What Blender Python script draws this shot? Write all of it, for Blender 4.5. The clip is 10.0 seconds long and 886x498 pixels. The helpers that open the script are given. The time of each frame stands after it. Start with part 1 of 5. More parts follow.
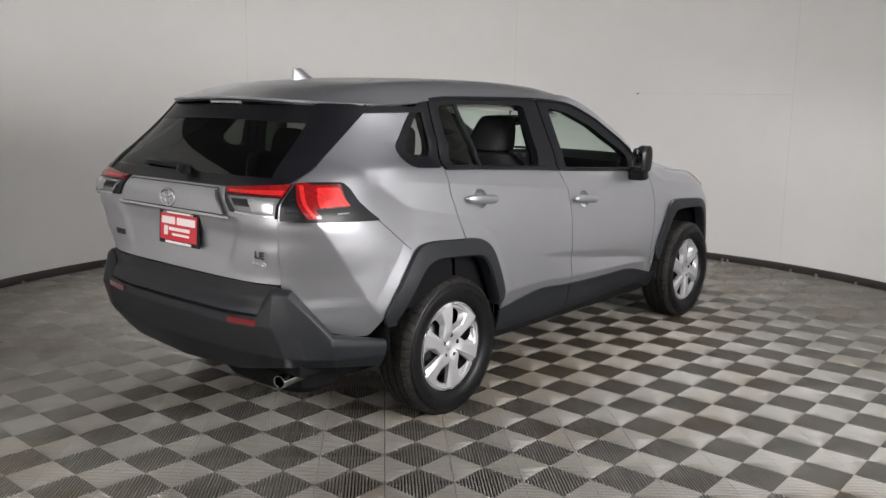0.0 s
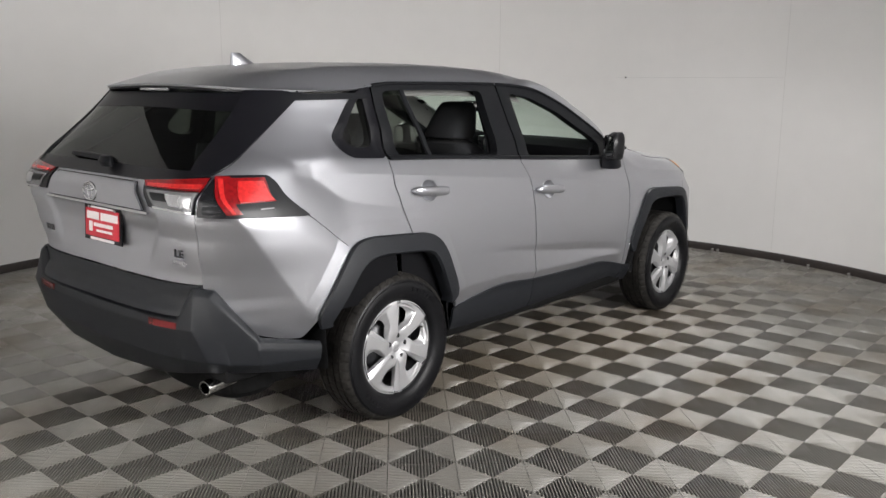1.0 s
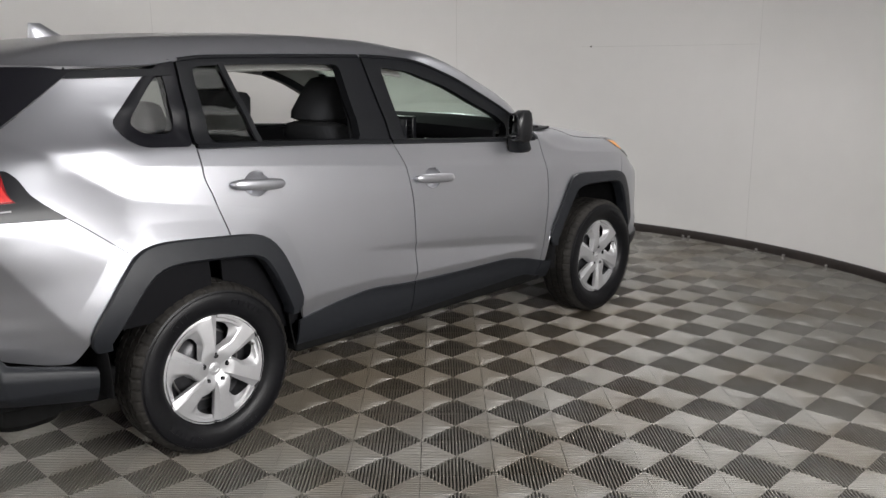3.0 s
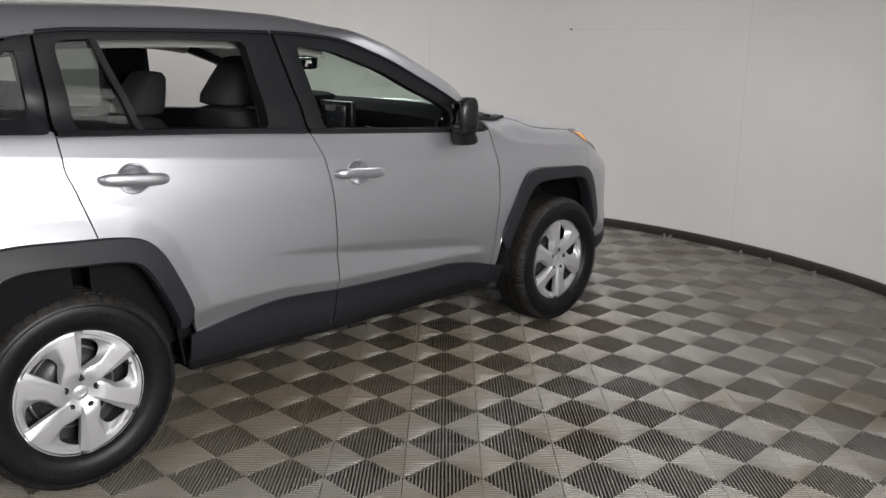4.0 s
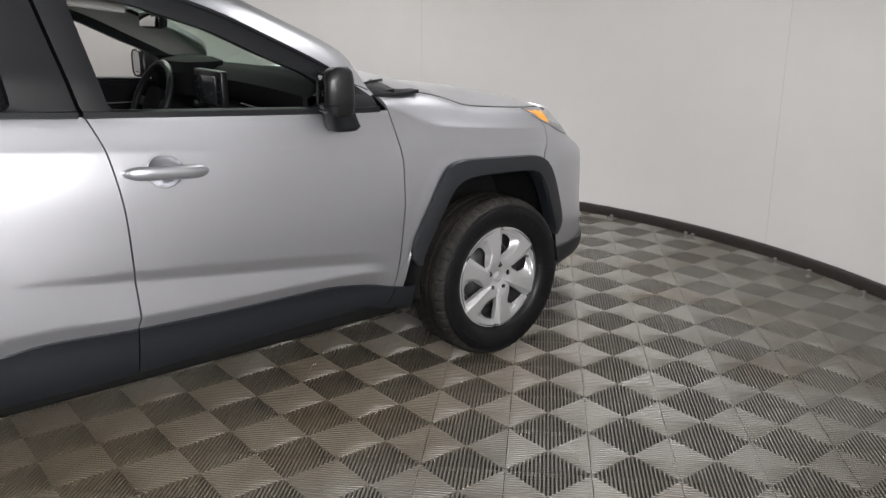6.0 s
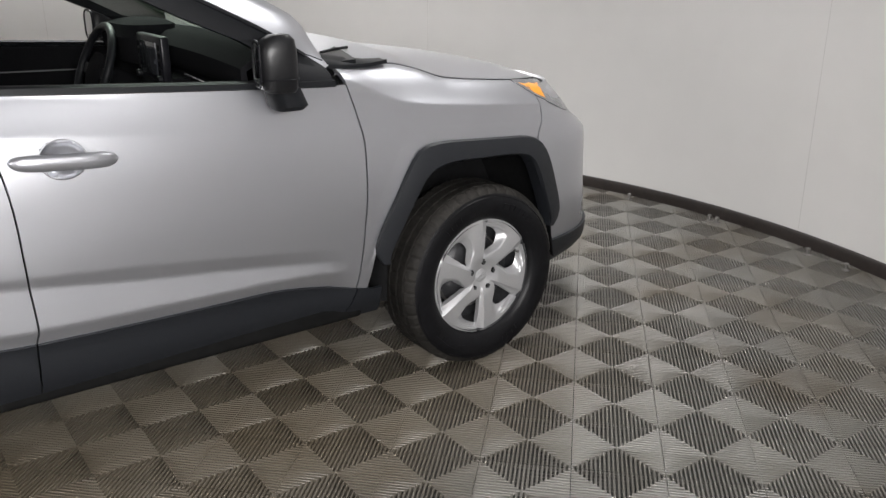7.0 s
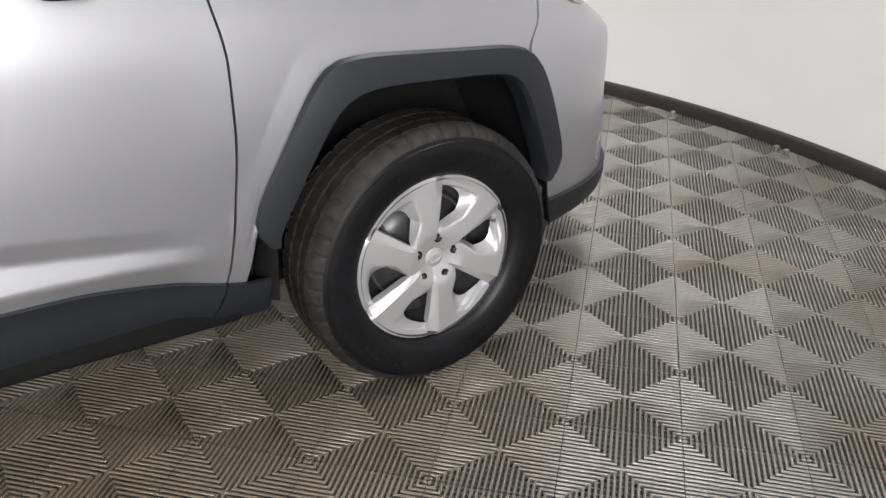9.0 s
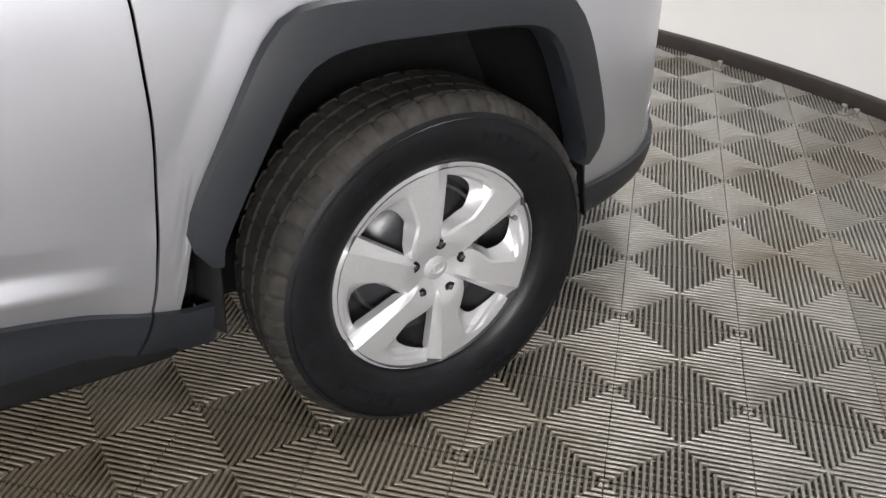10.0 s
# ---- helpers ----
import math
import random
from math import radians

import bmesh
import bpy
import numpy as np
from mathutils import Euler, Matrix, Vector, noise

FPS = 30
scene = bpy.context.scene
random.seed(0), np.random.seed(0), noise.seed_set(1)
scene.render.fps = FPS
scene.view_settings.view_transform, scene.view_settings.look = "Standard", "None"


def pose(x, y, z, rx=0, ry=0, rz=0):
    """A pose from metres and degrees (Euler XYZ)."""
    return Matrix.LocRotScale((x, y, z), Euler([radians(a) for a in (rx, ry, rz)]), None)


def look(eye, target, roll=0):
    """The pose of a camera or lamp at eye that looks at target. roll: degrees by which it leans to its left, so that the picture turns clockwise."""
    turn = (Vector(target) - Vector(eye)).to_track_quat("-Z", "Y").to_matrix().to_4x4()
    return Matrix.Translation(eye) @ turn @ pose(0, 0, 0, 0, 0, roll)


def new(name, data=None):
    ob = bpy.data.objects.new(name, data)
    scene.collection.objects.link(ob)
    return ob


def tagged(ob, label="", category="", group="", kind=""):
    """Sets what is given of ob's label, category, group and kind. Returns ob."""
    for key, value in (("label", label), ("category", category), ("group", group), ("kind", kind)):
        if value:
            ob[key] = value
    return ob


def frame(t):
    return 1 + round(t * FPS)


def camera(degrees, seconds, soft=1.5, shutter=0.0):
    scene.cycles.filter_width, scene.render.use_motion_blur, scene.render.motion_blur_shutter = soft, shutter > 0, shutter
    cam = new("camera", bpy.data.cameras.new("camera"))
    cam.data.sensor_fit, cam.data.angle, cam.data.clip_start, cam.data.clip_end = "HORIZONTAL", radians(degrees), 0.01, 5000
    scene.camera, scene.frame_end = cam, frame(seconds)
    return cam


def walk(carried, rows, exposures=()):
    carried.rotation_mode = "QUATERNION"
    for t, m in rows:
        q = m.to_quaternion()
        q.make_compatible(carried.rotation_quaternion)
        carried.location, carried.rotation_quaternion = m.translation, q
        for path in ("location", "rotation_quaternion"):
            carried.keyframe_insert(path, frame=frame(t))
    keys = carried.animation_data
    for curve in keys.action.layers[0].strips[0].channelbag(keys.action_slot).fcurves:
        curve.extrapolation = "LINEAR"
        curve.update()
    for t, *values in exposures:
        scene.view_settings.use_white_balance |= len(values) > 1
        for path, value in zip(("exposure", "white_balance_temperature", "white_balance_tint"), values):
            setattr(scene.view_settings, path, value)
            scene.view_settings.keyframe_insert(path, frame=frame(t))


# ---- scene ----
cam = camera(55.5, 10.0)
PATH = [
    (0, (-3.104, -3.473, 1.559), (-1.606, -2.195, 1.211), 0.7),
    (0.5, (-2.909, -3.51, 1.575), (-1.423, -2.223, 1.206), 0.7),
    (1, (-2.704, -3.551, 1.561), (-1.231, -2.253, 1.18), 0.3),
    (1.5, (-2.459, -3.669, 1.563), (-0.992, -2.367, 1.171), 0.1),
    (2, (-2.225, -3.727, 1.554), (-0.768, -2.417, 1.153), -0.1),
    (2.2, (-2.11, -3.752, 1.559), (-0.665, -2.433, 1.143), -0.1),
    (3.3, (-1.446, -3.743, 1.559), (-0.059, -2.374, 1.111), -0.3),
    (3.5, (-1.322, -3.726, 1.558), (0.065, -2.36, 1.101), 0.1),
    (4, (-1.03, -3.66, 1.542), (0.348, -2.293, 1.063), 0.5),
    (4.5, (-0.723, -3.598, 1.513), (0.612, -2.19, 1.027), -0.1),
    (5, (-0.346, -3.578, 1.504), (0.954, -2.14, 1.01), -0.6),
    (5.5, (-0.001, -3.496, 1.52), (1.26, -2.038, 0.988), -0.0),
    (6.8, (0.742, -3.28, 1.469), (1.866, -1.749, 0.841), -0.0),
    (7, (0.811, -3.2, 1.5), (1.928, -1.677, 0.843), 0.2),
    (7.5, (1.056, -2.998, 1.471), (2.14, -1.469, 0.774), 0.6),
    (8, (1.266, -2.831, 1.45), (2.346, -1.32, 0.709), 1.3),
    (8.5, (1.496, -2.631, 1.416), (2.512, -1.113, 0.603), 1.2),
    (9, (1.674, -2.459, 1.342), (2.658, -0.973, 0.433), 1.2),
    (9.5, (1.841, -2.21, 1.287), (2.763, -0.74, 0.293), 1.0),
    (10, (1.971, -2.032, 1.225), (2.895, -0.59, 0.191), 1.3),
]
walk(cam, [(t, look(eye, target, roll)) for t, eye, target, roll in PATH],
     exposures=((0, 0.24), (2, 0.2), (3.5, 0.05), (4.5, 0.12), (5.5, 0.32), (7, 0.26), (8, 0.38), (8.5, 0.58), (9.5, 0.9), (10, 0.92)))

# ---------------------------------------------------------------- light
world = bpy.data.worlds.new("world")
scene.world = world
world.use_nodes = True
world.node_tree.nodes["Background"].inputs[0].default_value = (0.8, 0.85, 1.0, 1)
world.node_tree.nodes["Background"].inputs[1].default_value = 0.02
scene.view_settings.exposure = 0.0

ROOM_X, ROOM_Y, ROOM_R, ROOM_H = 1.045, -0.13, 4.04, 3.3


def lamp(name, m, sx, sy, watts, colour=(1.0, 0.985, 0.978), spread=180):
    data = bpy.data.lights.new(name, "AREA")
    data.shape, data.size, data.size_y, data.energy, data.color = "RECTANGLE", sx, sy, watts, colour
    data.spread = radians(spread)
    ob = new(name, data)
    ob.matrix_world = m
    return ob


# added, unseen panel behind the camera that brightens the right side of the car
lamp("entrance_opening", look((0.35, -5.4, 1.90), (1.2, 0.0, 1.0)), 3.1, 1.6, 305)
# added ceiling lights along the booth's edge, unseen, set to suit brightness
lamp("ceiling_batten", look((1.3, -3.5, 3.05), (1.6, -1.6, 0.2)), 3.0, 0.8, 10)
lamp("ceiling_batten", look((2.1, 2.25, ROOM_H - 0.10), (1.8, 1.3, 0.0)), 3.2, 0.8, 140, spread=85)
lamp("ceiling_batten", look((3.6, -0.9, ROOM_H - 0.10), (3.3, -0.8, 0.0)), 2.0, 0.6, 24, spread=100)
# added fills, unseen: for the walls the paint reflects and for the tailgate
lamp("entrance_ceiling_lamp", pose(-1.8, -5.15, ROOM_H - 0.08), 3.2, 0.7, 18)
lamp("entrance_wall_light", look((-3.2, -1.3, 3.10), (-4.6, -0.9, 1.1)), 1.8, 0.6, 225, spread=130)
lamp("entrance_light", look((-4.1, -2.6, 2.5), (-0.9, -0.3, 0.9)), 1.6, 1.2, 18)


# ---------------------------------------------------------------- materials
def material(name, colour, rough=0.5, metal=0.0, coat=0.0, grain=0.0, scale=40.0, bump=0.0, stain=0.0, stain_scale=2.0, spec=0.5):
    m = bpy.data.materials.new(name)
    m.use_nodes = True
    nt = m.node_tree
    b = nt.nodes["Principled BSDF"]
    b.inputs["Base Color"].default_value = (*colour, 1)
    b.inputs["Roughness"].default_value = rough
    b.inputs["Metallic"].default_value = metal
    b.inputs["Coat Weight"].default_value = coat
    b.inputs["Coat Roughness"].default_value = 0.06
    b.inputs["Specular IOR Level"].default_value = spec
    geo = nt.nodes.new("ShaderNodeNewGeometry")
    if grain or stain:
        last = None
        for amount, size in ((grain, scale), (stain, stain_scale)):
            if not amount:
                continue
            n = nt.nodes.new("ShaderNodeTexNoise")
            n.inputs["Scale"].default_value = size
            n.inputs["Detail"].default_value = 5
            nt.links.new(geo.outputs["Position"], n.inputs["Vector"])
            r = nt.nodes.new("ShaderNodeMapRange")
            r.inputs[1].default_value, r.inputs[2].default_value = 0.3, 0.7
            r.inputs[3].default_value, r.inputs[4].default_value = 1 - amount, 1 + amount
            nt.links.new(n.outputs["Fac"], r.inputs[0])
            x = nt.nodes.new("ShaderNodeVectorMath")
            x.operation = "MULTIPLY"
            if last:
                nt.links.new(last.outputs[0], x.inputs[0])
            else:
                x.inputs[0].default_value = colour
            nt.links.new(r.outputs[0], x.inputs[1])
            last = x
        nt.links.new(last.outputs[0], b.inputs["Base Color"])
    if bump:
        n = nt.nodes.new("ShaderNodeTexNoise")
        n.inputs["Scale"].default_value = scale * 4
        n.inputs["Detail"].default_value = 3
        nt.links.new(geo.outputs["Position"], n.inputs["Vector"])
        u = nt.nodes.new("ShaderNodeBump")
        u.inputs["Strength"].default_value = bump
        u.inputs["Distance"].default_value = 0.002
        nt.links.new(n.outputs["Fac"], u.inputs["Height"])
        nt.links.new(u.outputs[0], b.inputs["Normal"])
    return m


def glass(name, tint, gloss=0.03):
    """A thin pane: see-through, tinted, with a sheen that grows at the edge of sight."""
    m = bpy.data.materials.new(name)
    m.use_nodes = True
    nt = m.node_tree
    out = nt.nodes["Material Output"]
    tr = nt.nodes.new("ShaderNodeBsdfTransparent")
    tr.inputs[0].default_value = (*tint, 1)
    gl = nt.nodes.new("ShaderNodeBsdfGlossy")
    gl.inputs["Roughness"].default_value = 0.02
    lw = nt.nodes.new("ShaderNodeLayerWeight")
    pw = nt.nodes.new("ShaderNodeMath")
    pw.operation, pw.inputs[1].default_value = "POWER", 5.0
    nt.links.new(lw.outputs["Facing"], pw.inputs[0])
    fr = nt.nodes.new("ShaderNodeMapRange")
    fr.inputs[3].default_value, fr.inputs[4].default_value = gloss, 0.9
    nt.links.new(pw.outputs[0], fr.inputs[0])
    mix = nt.nodes.new("ShaderNodeMixShader")
    nt.links.new(fr.outputs[0], mix.inputs[0])
    nt.links.new(tr.outputs[0], mix.inputs[1])
    nt.links.new(gl.outputs[0], mix.inputs[2])
    nt.links.new(mix.outputs[0], out.inputs[0])
    return m


def paint_material():
    """Silver metallic paint: flakes, faint orange peel and a clear coat."""
    m = material("silver_paint", (0.440, 0.446, 0.475), 0.38, 0.84, 0.4)
    nt = m.node_tree
    b = nt.nodes["Principled BSDF"]
    geo = nt.nodes.new("ShaderNodeNewGeometry")
    v = nt.nodes.new("ShaderNodeTexVoronoi")
    v.inputs["Scale"].default_value = 900
    nt.links.new(geo.outputs["Position"], v.inputs["Vector"])
    r = nt.nodes.new("ShaderNodeMapRange")
    r.inputs[3].default_value, r.inputs[4].default_value = 0.325, 0.36
    nt.links.new(v.outputs["Color"], r.inputs[0])
    nt.links.new(r.outputs[0], b.inputs["Roughness"])
    n = nt.nodes.new("ShaderNodeTexNoise")
    n.inputs["Scale"].default_value = 1.6
    n.inputs["Detail"].default_value = 4
    nt.links.new(geo.outputs["Position"], n.inputs["Vector"])
    r2 = nt.nodes.new("ShaderNodeMapRange")
    r2.inputs[3].default_value, r2.inputs[4].default_value = 0.12, 0.18
    nt.links.new(n.outputs["Fac"], r2.inputs[0])
    nt.links.new(r2.outputs[0], b.inputs["Coat Roughness"])
    return m


def tile_material():
    """Grey plastic decking; whole tiles differ in tone, with brown tyre dirt here and there and some painted shade."""
    m = material("floor_plastic", (0.15, 0.145, 0.138), 0.33, spec=0.6)
    nt = m.node_tree
    b = nt.nodes["Principled BSDF"]
    geo = nt.nodes.new("ShaderNodeNewGeometry")
    mp = nt.nodes.new("ShaderNodeMapping")
    mp.vector_type = "TEXTURE"
    mp.inputs["Location"].default_value = (TILE_X, TILE_Y, 0)
    mp.inputs["Rotation"].default_value = (0, 0, TILE_TURN)
    mp.inputs["Scale"].default_value = (TILE, TILE, 100)
    nt.links.new(geo.outputs["Position"], mp.inputs["Vector"])
    fl = nt.nodes.new("ShaderNodeVectorMath")
    fl.operation = "FLOOR"
    nt.links.new(mp.outputs[0], fl.inputs[0])
    wn = nt.nodes.new("ShaderNodeTexWhiteNoise")
    nt.links.new(fl.outputs[0], wn.inputs["Vector"])
    tone = nt.nodes.new("ShaderNodeMapRange")
    tone.inputs[3].default_value, tone.inputs[4].default_value = 0.86, 1.12
    nt.links.new(wn.outputs["Value"], tone.inputs[0])
    x = nt.nodes.new("ShaderNodeVectorMath")
    x.operation = "MULTIPLY"
    x.inputs[0].default_value = (0.140, 0.133, 0.119)
    nt.links.new(tone.outputs[0], x.inputs[1])
    n = nt.nodes.new("ShaderNodeTexNoise")
    n.inputs["Scale"].default_value = 1.4
    n.inputs["Detail"].default_value = 6
    nt.links.new(geo.outputs["Position"], n.inputs["Vector"])
    dirt = nt.nodes.new("ShaderNodeMapRange")
    dirt.inputs[1].default_value, dirt.inputs[2].default_value = 0.48, 0.66
    dirt.inputs[3].default_value, dirt.inputs[4].default_value = 0.0, 0.7
    nt.links.new(n.outputs["Fac"], dirt.inputs[0])
    mix = nt.nodes.new("ShaderNodeMix")
    mix.data_type = "RGBA"
    nt.links.new(dirt.outputs[0], mix.inputs[0])
    nt.links.new(x.outputs[0], mix.inputs[6])
    mix.inputs[7].default_value = (0.088, 0.070, 0.048, 1)
    # brown smear along the car: dirt, with the car's shade painted in
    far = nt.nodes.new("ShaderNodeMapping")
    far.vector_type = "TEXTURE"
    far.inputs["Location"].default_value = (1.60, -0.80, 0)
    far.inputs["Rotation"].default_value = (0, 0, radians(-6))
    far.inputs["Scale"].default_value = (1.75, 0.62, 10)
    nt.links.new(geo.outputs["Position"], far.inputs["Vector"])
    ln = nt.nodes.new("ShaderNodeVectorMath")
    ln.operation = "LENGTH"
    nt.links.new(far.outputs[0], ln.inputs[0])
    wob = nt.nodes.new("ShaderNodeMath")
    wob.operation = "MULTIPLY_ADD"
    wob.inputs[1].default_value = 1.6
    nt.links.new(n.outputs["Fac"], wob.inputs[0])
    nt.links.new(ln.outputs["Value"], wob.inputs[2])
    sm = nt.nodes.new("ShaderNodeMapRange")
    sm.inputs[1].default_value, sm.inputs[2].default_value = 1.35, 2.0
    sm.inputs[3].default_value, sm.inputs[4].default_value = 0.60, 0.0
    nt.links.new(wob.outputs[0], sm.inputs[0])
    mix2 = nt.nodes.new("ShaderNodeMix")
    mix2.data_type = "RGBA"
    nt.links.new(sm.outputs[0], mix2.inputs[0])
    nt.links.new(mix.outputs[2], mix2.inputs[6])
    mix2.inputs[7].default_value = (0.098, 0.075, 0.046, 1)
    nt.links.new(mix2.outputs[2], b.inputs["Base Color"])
    return m


TILE, TILE_X, TILE_Y, TILE_TURN = 0.287, 0.84, -1.61, radians(44.5)
PAINT = paint_material()
CLAD = material("black_cladding", (0.0110, 0.0122, 0.0150), 0.48, grain=0.15, scale=300, bump=0.15, spec=0.34)
GLOSS = material("gloss_black", (0.007, 0.007, 0.009), 0.32, coat=0.08, spec=0.22)
TRIM = material("satin_black_trim", (0.008, 0.0085, 0.010), 0.46, grain=0.1, scale=120, spec=0.16)
RUBBER = material("tyre_rubber", (0.005, 0.005, 0.006), 0.40, grain=0.3, scale=60, stain=0.3, stain_scale=8, bump=0.15, spec=0.22)
TREAD = material("tyre_tread", (0.0145, 0.0132, 0.0118), 0.7, grain=0.35, scale=50, stain=0.5, stain_scale=7, bump=0.3, spec=0.2)
LINER = material("wheel_liner", (0.006, 0.006, 0.0065), 0.8, grain=0.3, scale=60, spec=0.12)
DARK = material("underbody", (0.006, 0.006, 0.006), 0.85, grain=0.3, scale=30, spec=0.1)
SILVER = material("wheel_cover_silver", (0.47, 0.47, 0.48), 0.40, 0.6, coat=0.1, grain=0.04, scale=200)
STEEL = material("black_steel", (0.040, 0.040, 0.043), 0.34, 0.3, grain=0.2, scale=60)
CHROME = material("chrome", (0.75, 0.75, 0.77), 0.1, 1.0)
DARK_CHROME = material("dark_chrome", (0.10, 0.10, 0.11), 0.14, 1.0)
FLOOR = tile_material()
SUB = material("subfloor", (0.020, 0.019, 0.018), 0.9, grain=0.3, scale=30)
WALL = material("white_wall", (0.70, 0.69, 0.675), 0.6, grain=0.012, scale=5, stain=0.02, stain_scale=0.8, bump=0.04)
BASE = material("dark_baseboard", (0.017, 0.012, 0.010), 0.55, grain=0.3, scale=30, stain=0.3)
SEAM = material("wall_seam", (0.54, 0.53, 0.51), 0.7, grain=0.05, scale=20)
CEIL = material("ceiling_grey", (0.10, 0.10, 0.105), 0.8, grain=0.05, scale=8)
RED = material("lamp_red", (0.20, 0.003, 0.005), 0.22, coat=0.5, grain=0.25, scale=60)
RED_BAR = material("lamp_red_bright", (0.50, 0.016, 0.015), 0.25, coat=0.5, grain=0.2, scale=70)
CLEAR = material("lamp_clear", (0.48, 0.48, 0.50), 0.15, 0.7, coat=1.0)
LENS = material("lamp_lens_grey", (0.16, 0.162, 0.168), 0.25, 0.2, coat=0.3)
AMBER = material("lamp_amber", (0.72, 0.27, 0.015), 0.3, coat=0.3)
CLOTH = material("seat_cloth", (0.022, 0.023, 0.026), 0.9, grain=0.35, scale=260, bump=0.4)
DASH = material("dash_plastic", (0.008, 0.008, 0.009), 0.85, grain=0.15, scale=200, bump=0.2, spec=0.03)
HEADLINER = material("headliner_cloth", (0.20, 0.20, 0.19), 0.9, grain=0.1, scale=200)
MIRROR = material("mirror_glass", (0.85, 0.86, 0.86), 0.02, 1.0)
MIRROR_CAP = material("mirror_cap", (0.009, 0.009, 0.010), 0.36, coat=0.08, spec=0.3, grain=0.1, scale=80)
PLATE_RED = material("plate_red", (0.50, 0.015, 0.03), 0.4, grain=0.05, scale=60)
WHITE = material("plate_white", (0.75, 0.74, 0.73), 0.45, grain=0.04, scale=60)
REFLECT = material("reflector_red", (0.16, 0.012, 0.014), 0.15, coat=1.0)
BOLT = material("dull_bolt", (0.22, 0.21, 0.20), 0.5, 0.6, grain=0.3, scale=90)
SCREEN = material("screen_glass", (0.03, 0.032, 0.036), 0.12, coat=0.8)
GLASS_DARK = glass("privacy_glass", (0.42, 0.45, 0.42), 0.055)
GLASS = glass("windscreen_glass", (0.83, 0.90, 0.85))


# ---------------------------------------------------------------- mesh tools
def ease(t):
    t = min(max(t, 0), 1)
    return t * t * (3 - 2 * t)


def mesh_object(name, bm, mat, smooth=True):
    me = bpy.data.meshes.new(name)
    bm.normal_update()
    bm.to_mesh(me)
    bm.free()
    for m in mat if isinstance(mat, (list, tuple)) else (mat,):
        me.materials.append(m)
    if smooth:
        me.shade_smooth()
        me.set_sharp_from_angle(angle=radians(38))
    return new(name, me)


def part(name, bm, mat, parent, label="", smooth=True):
    ob = mesh_object(name, bm, mat, smooth)
    ob.parent = parent
    if label:
        tagged(ob, label)
    return ob


def curve(*pts):
    """A smooth function through a few (x, y) pairs that does not overshoot."""
    xs, ys = [float(p[0]) for p in pts], [float(p[1]) for p in pts]
    n = len(xs)
    d = [(ys[i + 1] - ys[i]) / (xs[i + 1] - xs[i]) for i in range(n - 1)]
    m = [d[0]] + [2 * a * b / (a + b) if a * b > 0 else 0.0 for a, b in zip(d, d[1:])] + [d[-1]]

    def f(x):
        if x <= xs[0]:
            return ys[0]
        if x >= xs[-1]:
            return ys[-1]
        i = 0
        while xs[i + 1] < x:
            i += 1
        h = xs[i + 1] - xs[i]
        t = (x - xs[i]) / h
        u = 1 - t
        return (1 + 2 * t) * u * u * ys[i] + t * u * u * h * m[i] + t * t * (3 - 2 * t) * ys[i + 1] - t * t * u * h * m[i + 1]

    return f


def path(pts, n, closed=False, round_=0.0):
    """n points spread evenly along a polyline; round_ softens its corners (metres)."""
    p = [Vector(q) for q in pts]
    if round_:
        out = []
        k = len(p)
        for i, q in enumerate(p):
            if not closed and i in (0, k - 1):
                out.append(q)
                continue
            a, b = p[i - 1], p[(i + 1) % k]
            da, db = min(round_, (a - q).length * 0.45), min(round_, (b - q).length * 0.45)
            s, e = q + (a - q).normalized() * da, q + (b - q).normalized() * db
            for j in range(6):
                t = j / 5
                out.append(s * (1 - t) ** 2 + q * 2 * t * (1 - t) + e * t * t)
        p = out
    if closed:
        p = p + [p[0]]
    cum = [0.0]
    for a, b in zip(p, p[1:]):
        cum.append(cum[-1] + (b - a).length)
    res = []
    for j in range(n):
        s = cum[-1] * j / (n if closed else n - 1)
        i = 0
        while i < len(p) - 2 and cum[i + 1] < s:
            i += 1
        t = (s - cum[i]) / max(cum[i + 1] - cum[i], 1e-9)
        res.append(p[i].lerp(p[i + 1], min(t, 1)))
    return res


def thicken(bm, depth):
    """Give an open sheet an inner skin, depth behind its normals, and rims."""
    bm.normal_update()
    rim = [e for e in bm.edges if e.is_boundary]
    inner = {v: bm.verts.new(v.co - v.normal * depth) for v in list(bm.verts)}
    faces = list(bm.faces)
    for f in faces:
        bm.faces.new([inner[v] for v in reversed(f.verts)])
    for e in rim:
        f = [g for g in e.link_faces if g in e.link_faces][0]
        loop = [l for l in f.loops if l.edge == e][0]
        a, b = loop.vert, loop.link_loop_next.vert
        bm.faces.new((b, a, inner[a], inner[b]))
    return bm


def grid(f, nu, nv, depth=0.0, flip=False):
    """A sheet f(s, t) for s, t in 0..1, with a thickness."""
    bm = bmesh.new()
    v = [[bm.verts.new(f(i / nu, j / nv)) for j in range(nv + 1)] for i in range(nu + 1)]
    for i in range(nu):
        for j in range(nv):
            q = (v[i][j], v[i + 1][j], v[i + 1][j + 1], v[i][j + 1])
            bm.faces.new(q[::-1] if flip else q)
    return thicken(bm, depth) if depth else bm


def band(rows, closed=False, depth=0.0, flip=False):
    """A sheet through rows of points of equal number; closed: the rows are loops."""
    bm = bmesh.new()
    v = [[bm.verts.new(p) for p in r] for r in rows]
    n = len(rows[0])
    for i in range(len(rows) - 1):
        for j in range(n if closed else n - 1):
            q = (v[i][j], v[i + 1][j], v[i + 1][(j + 1) % n], v[i][(j + 1) % n])
            bm.faces.new(q[::-1] if flip else q)
    return thicken(bm, depth) if depth else bm


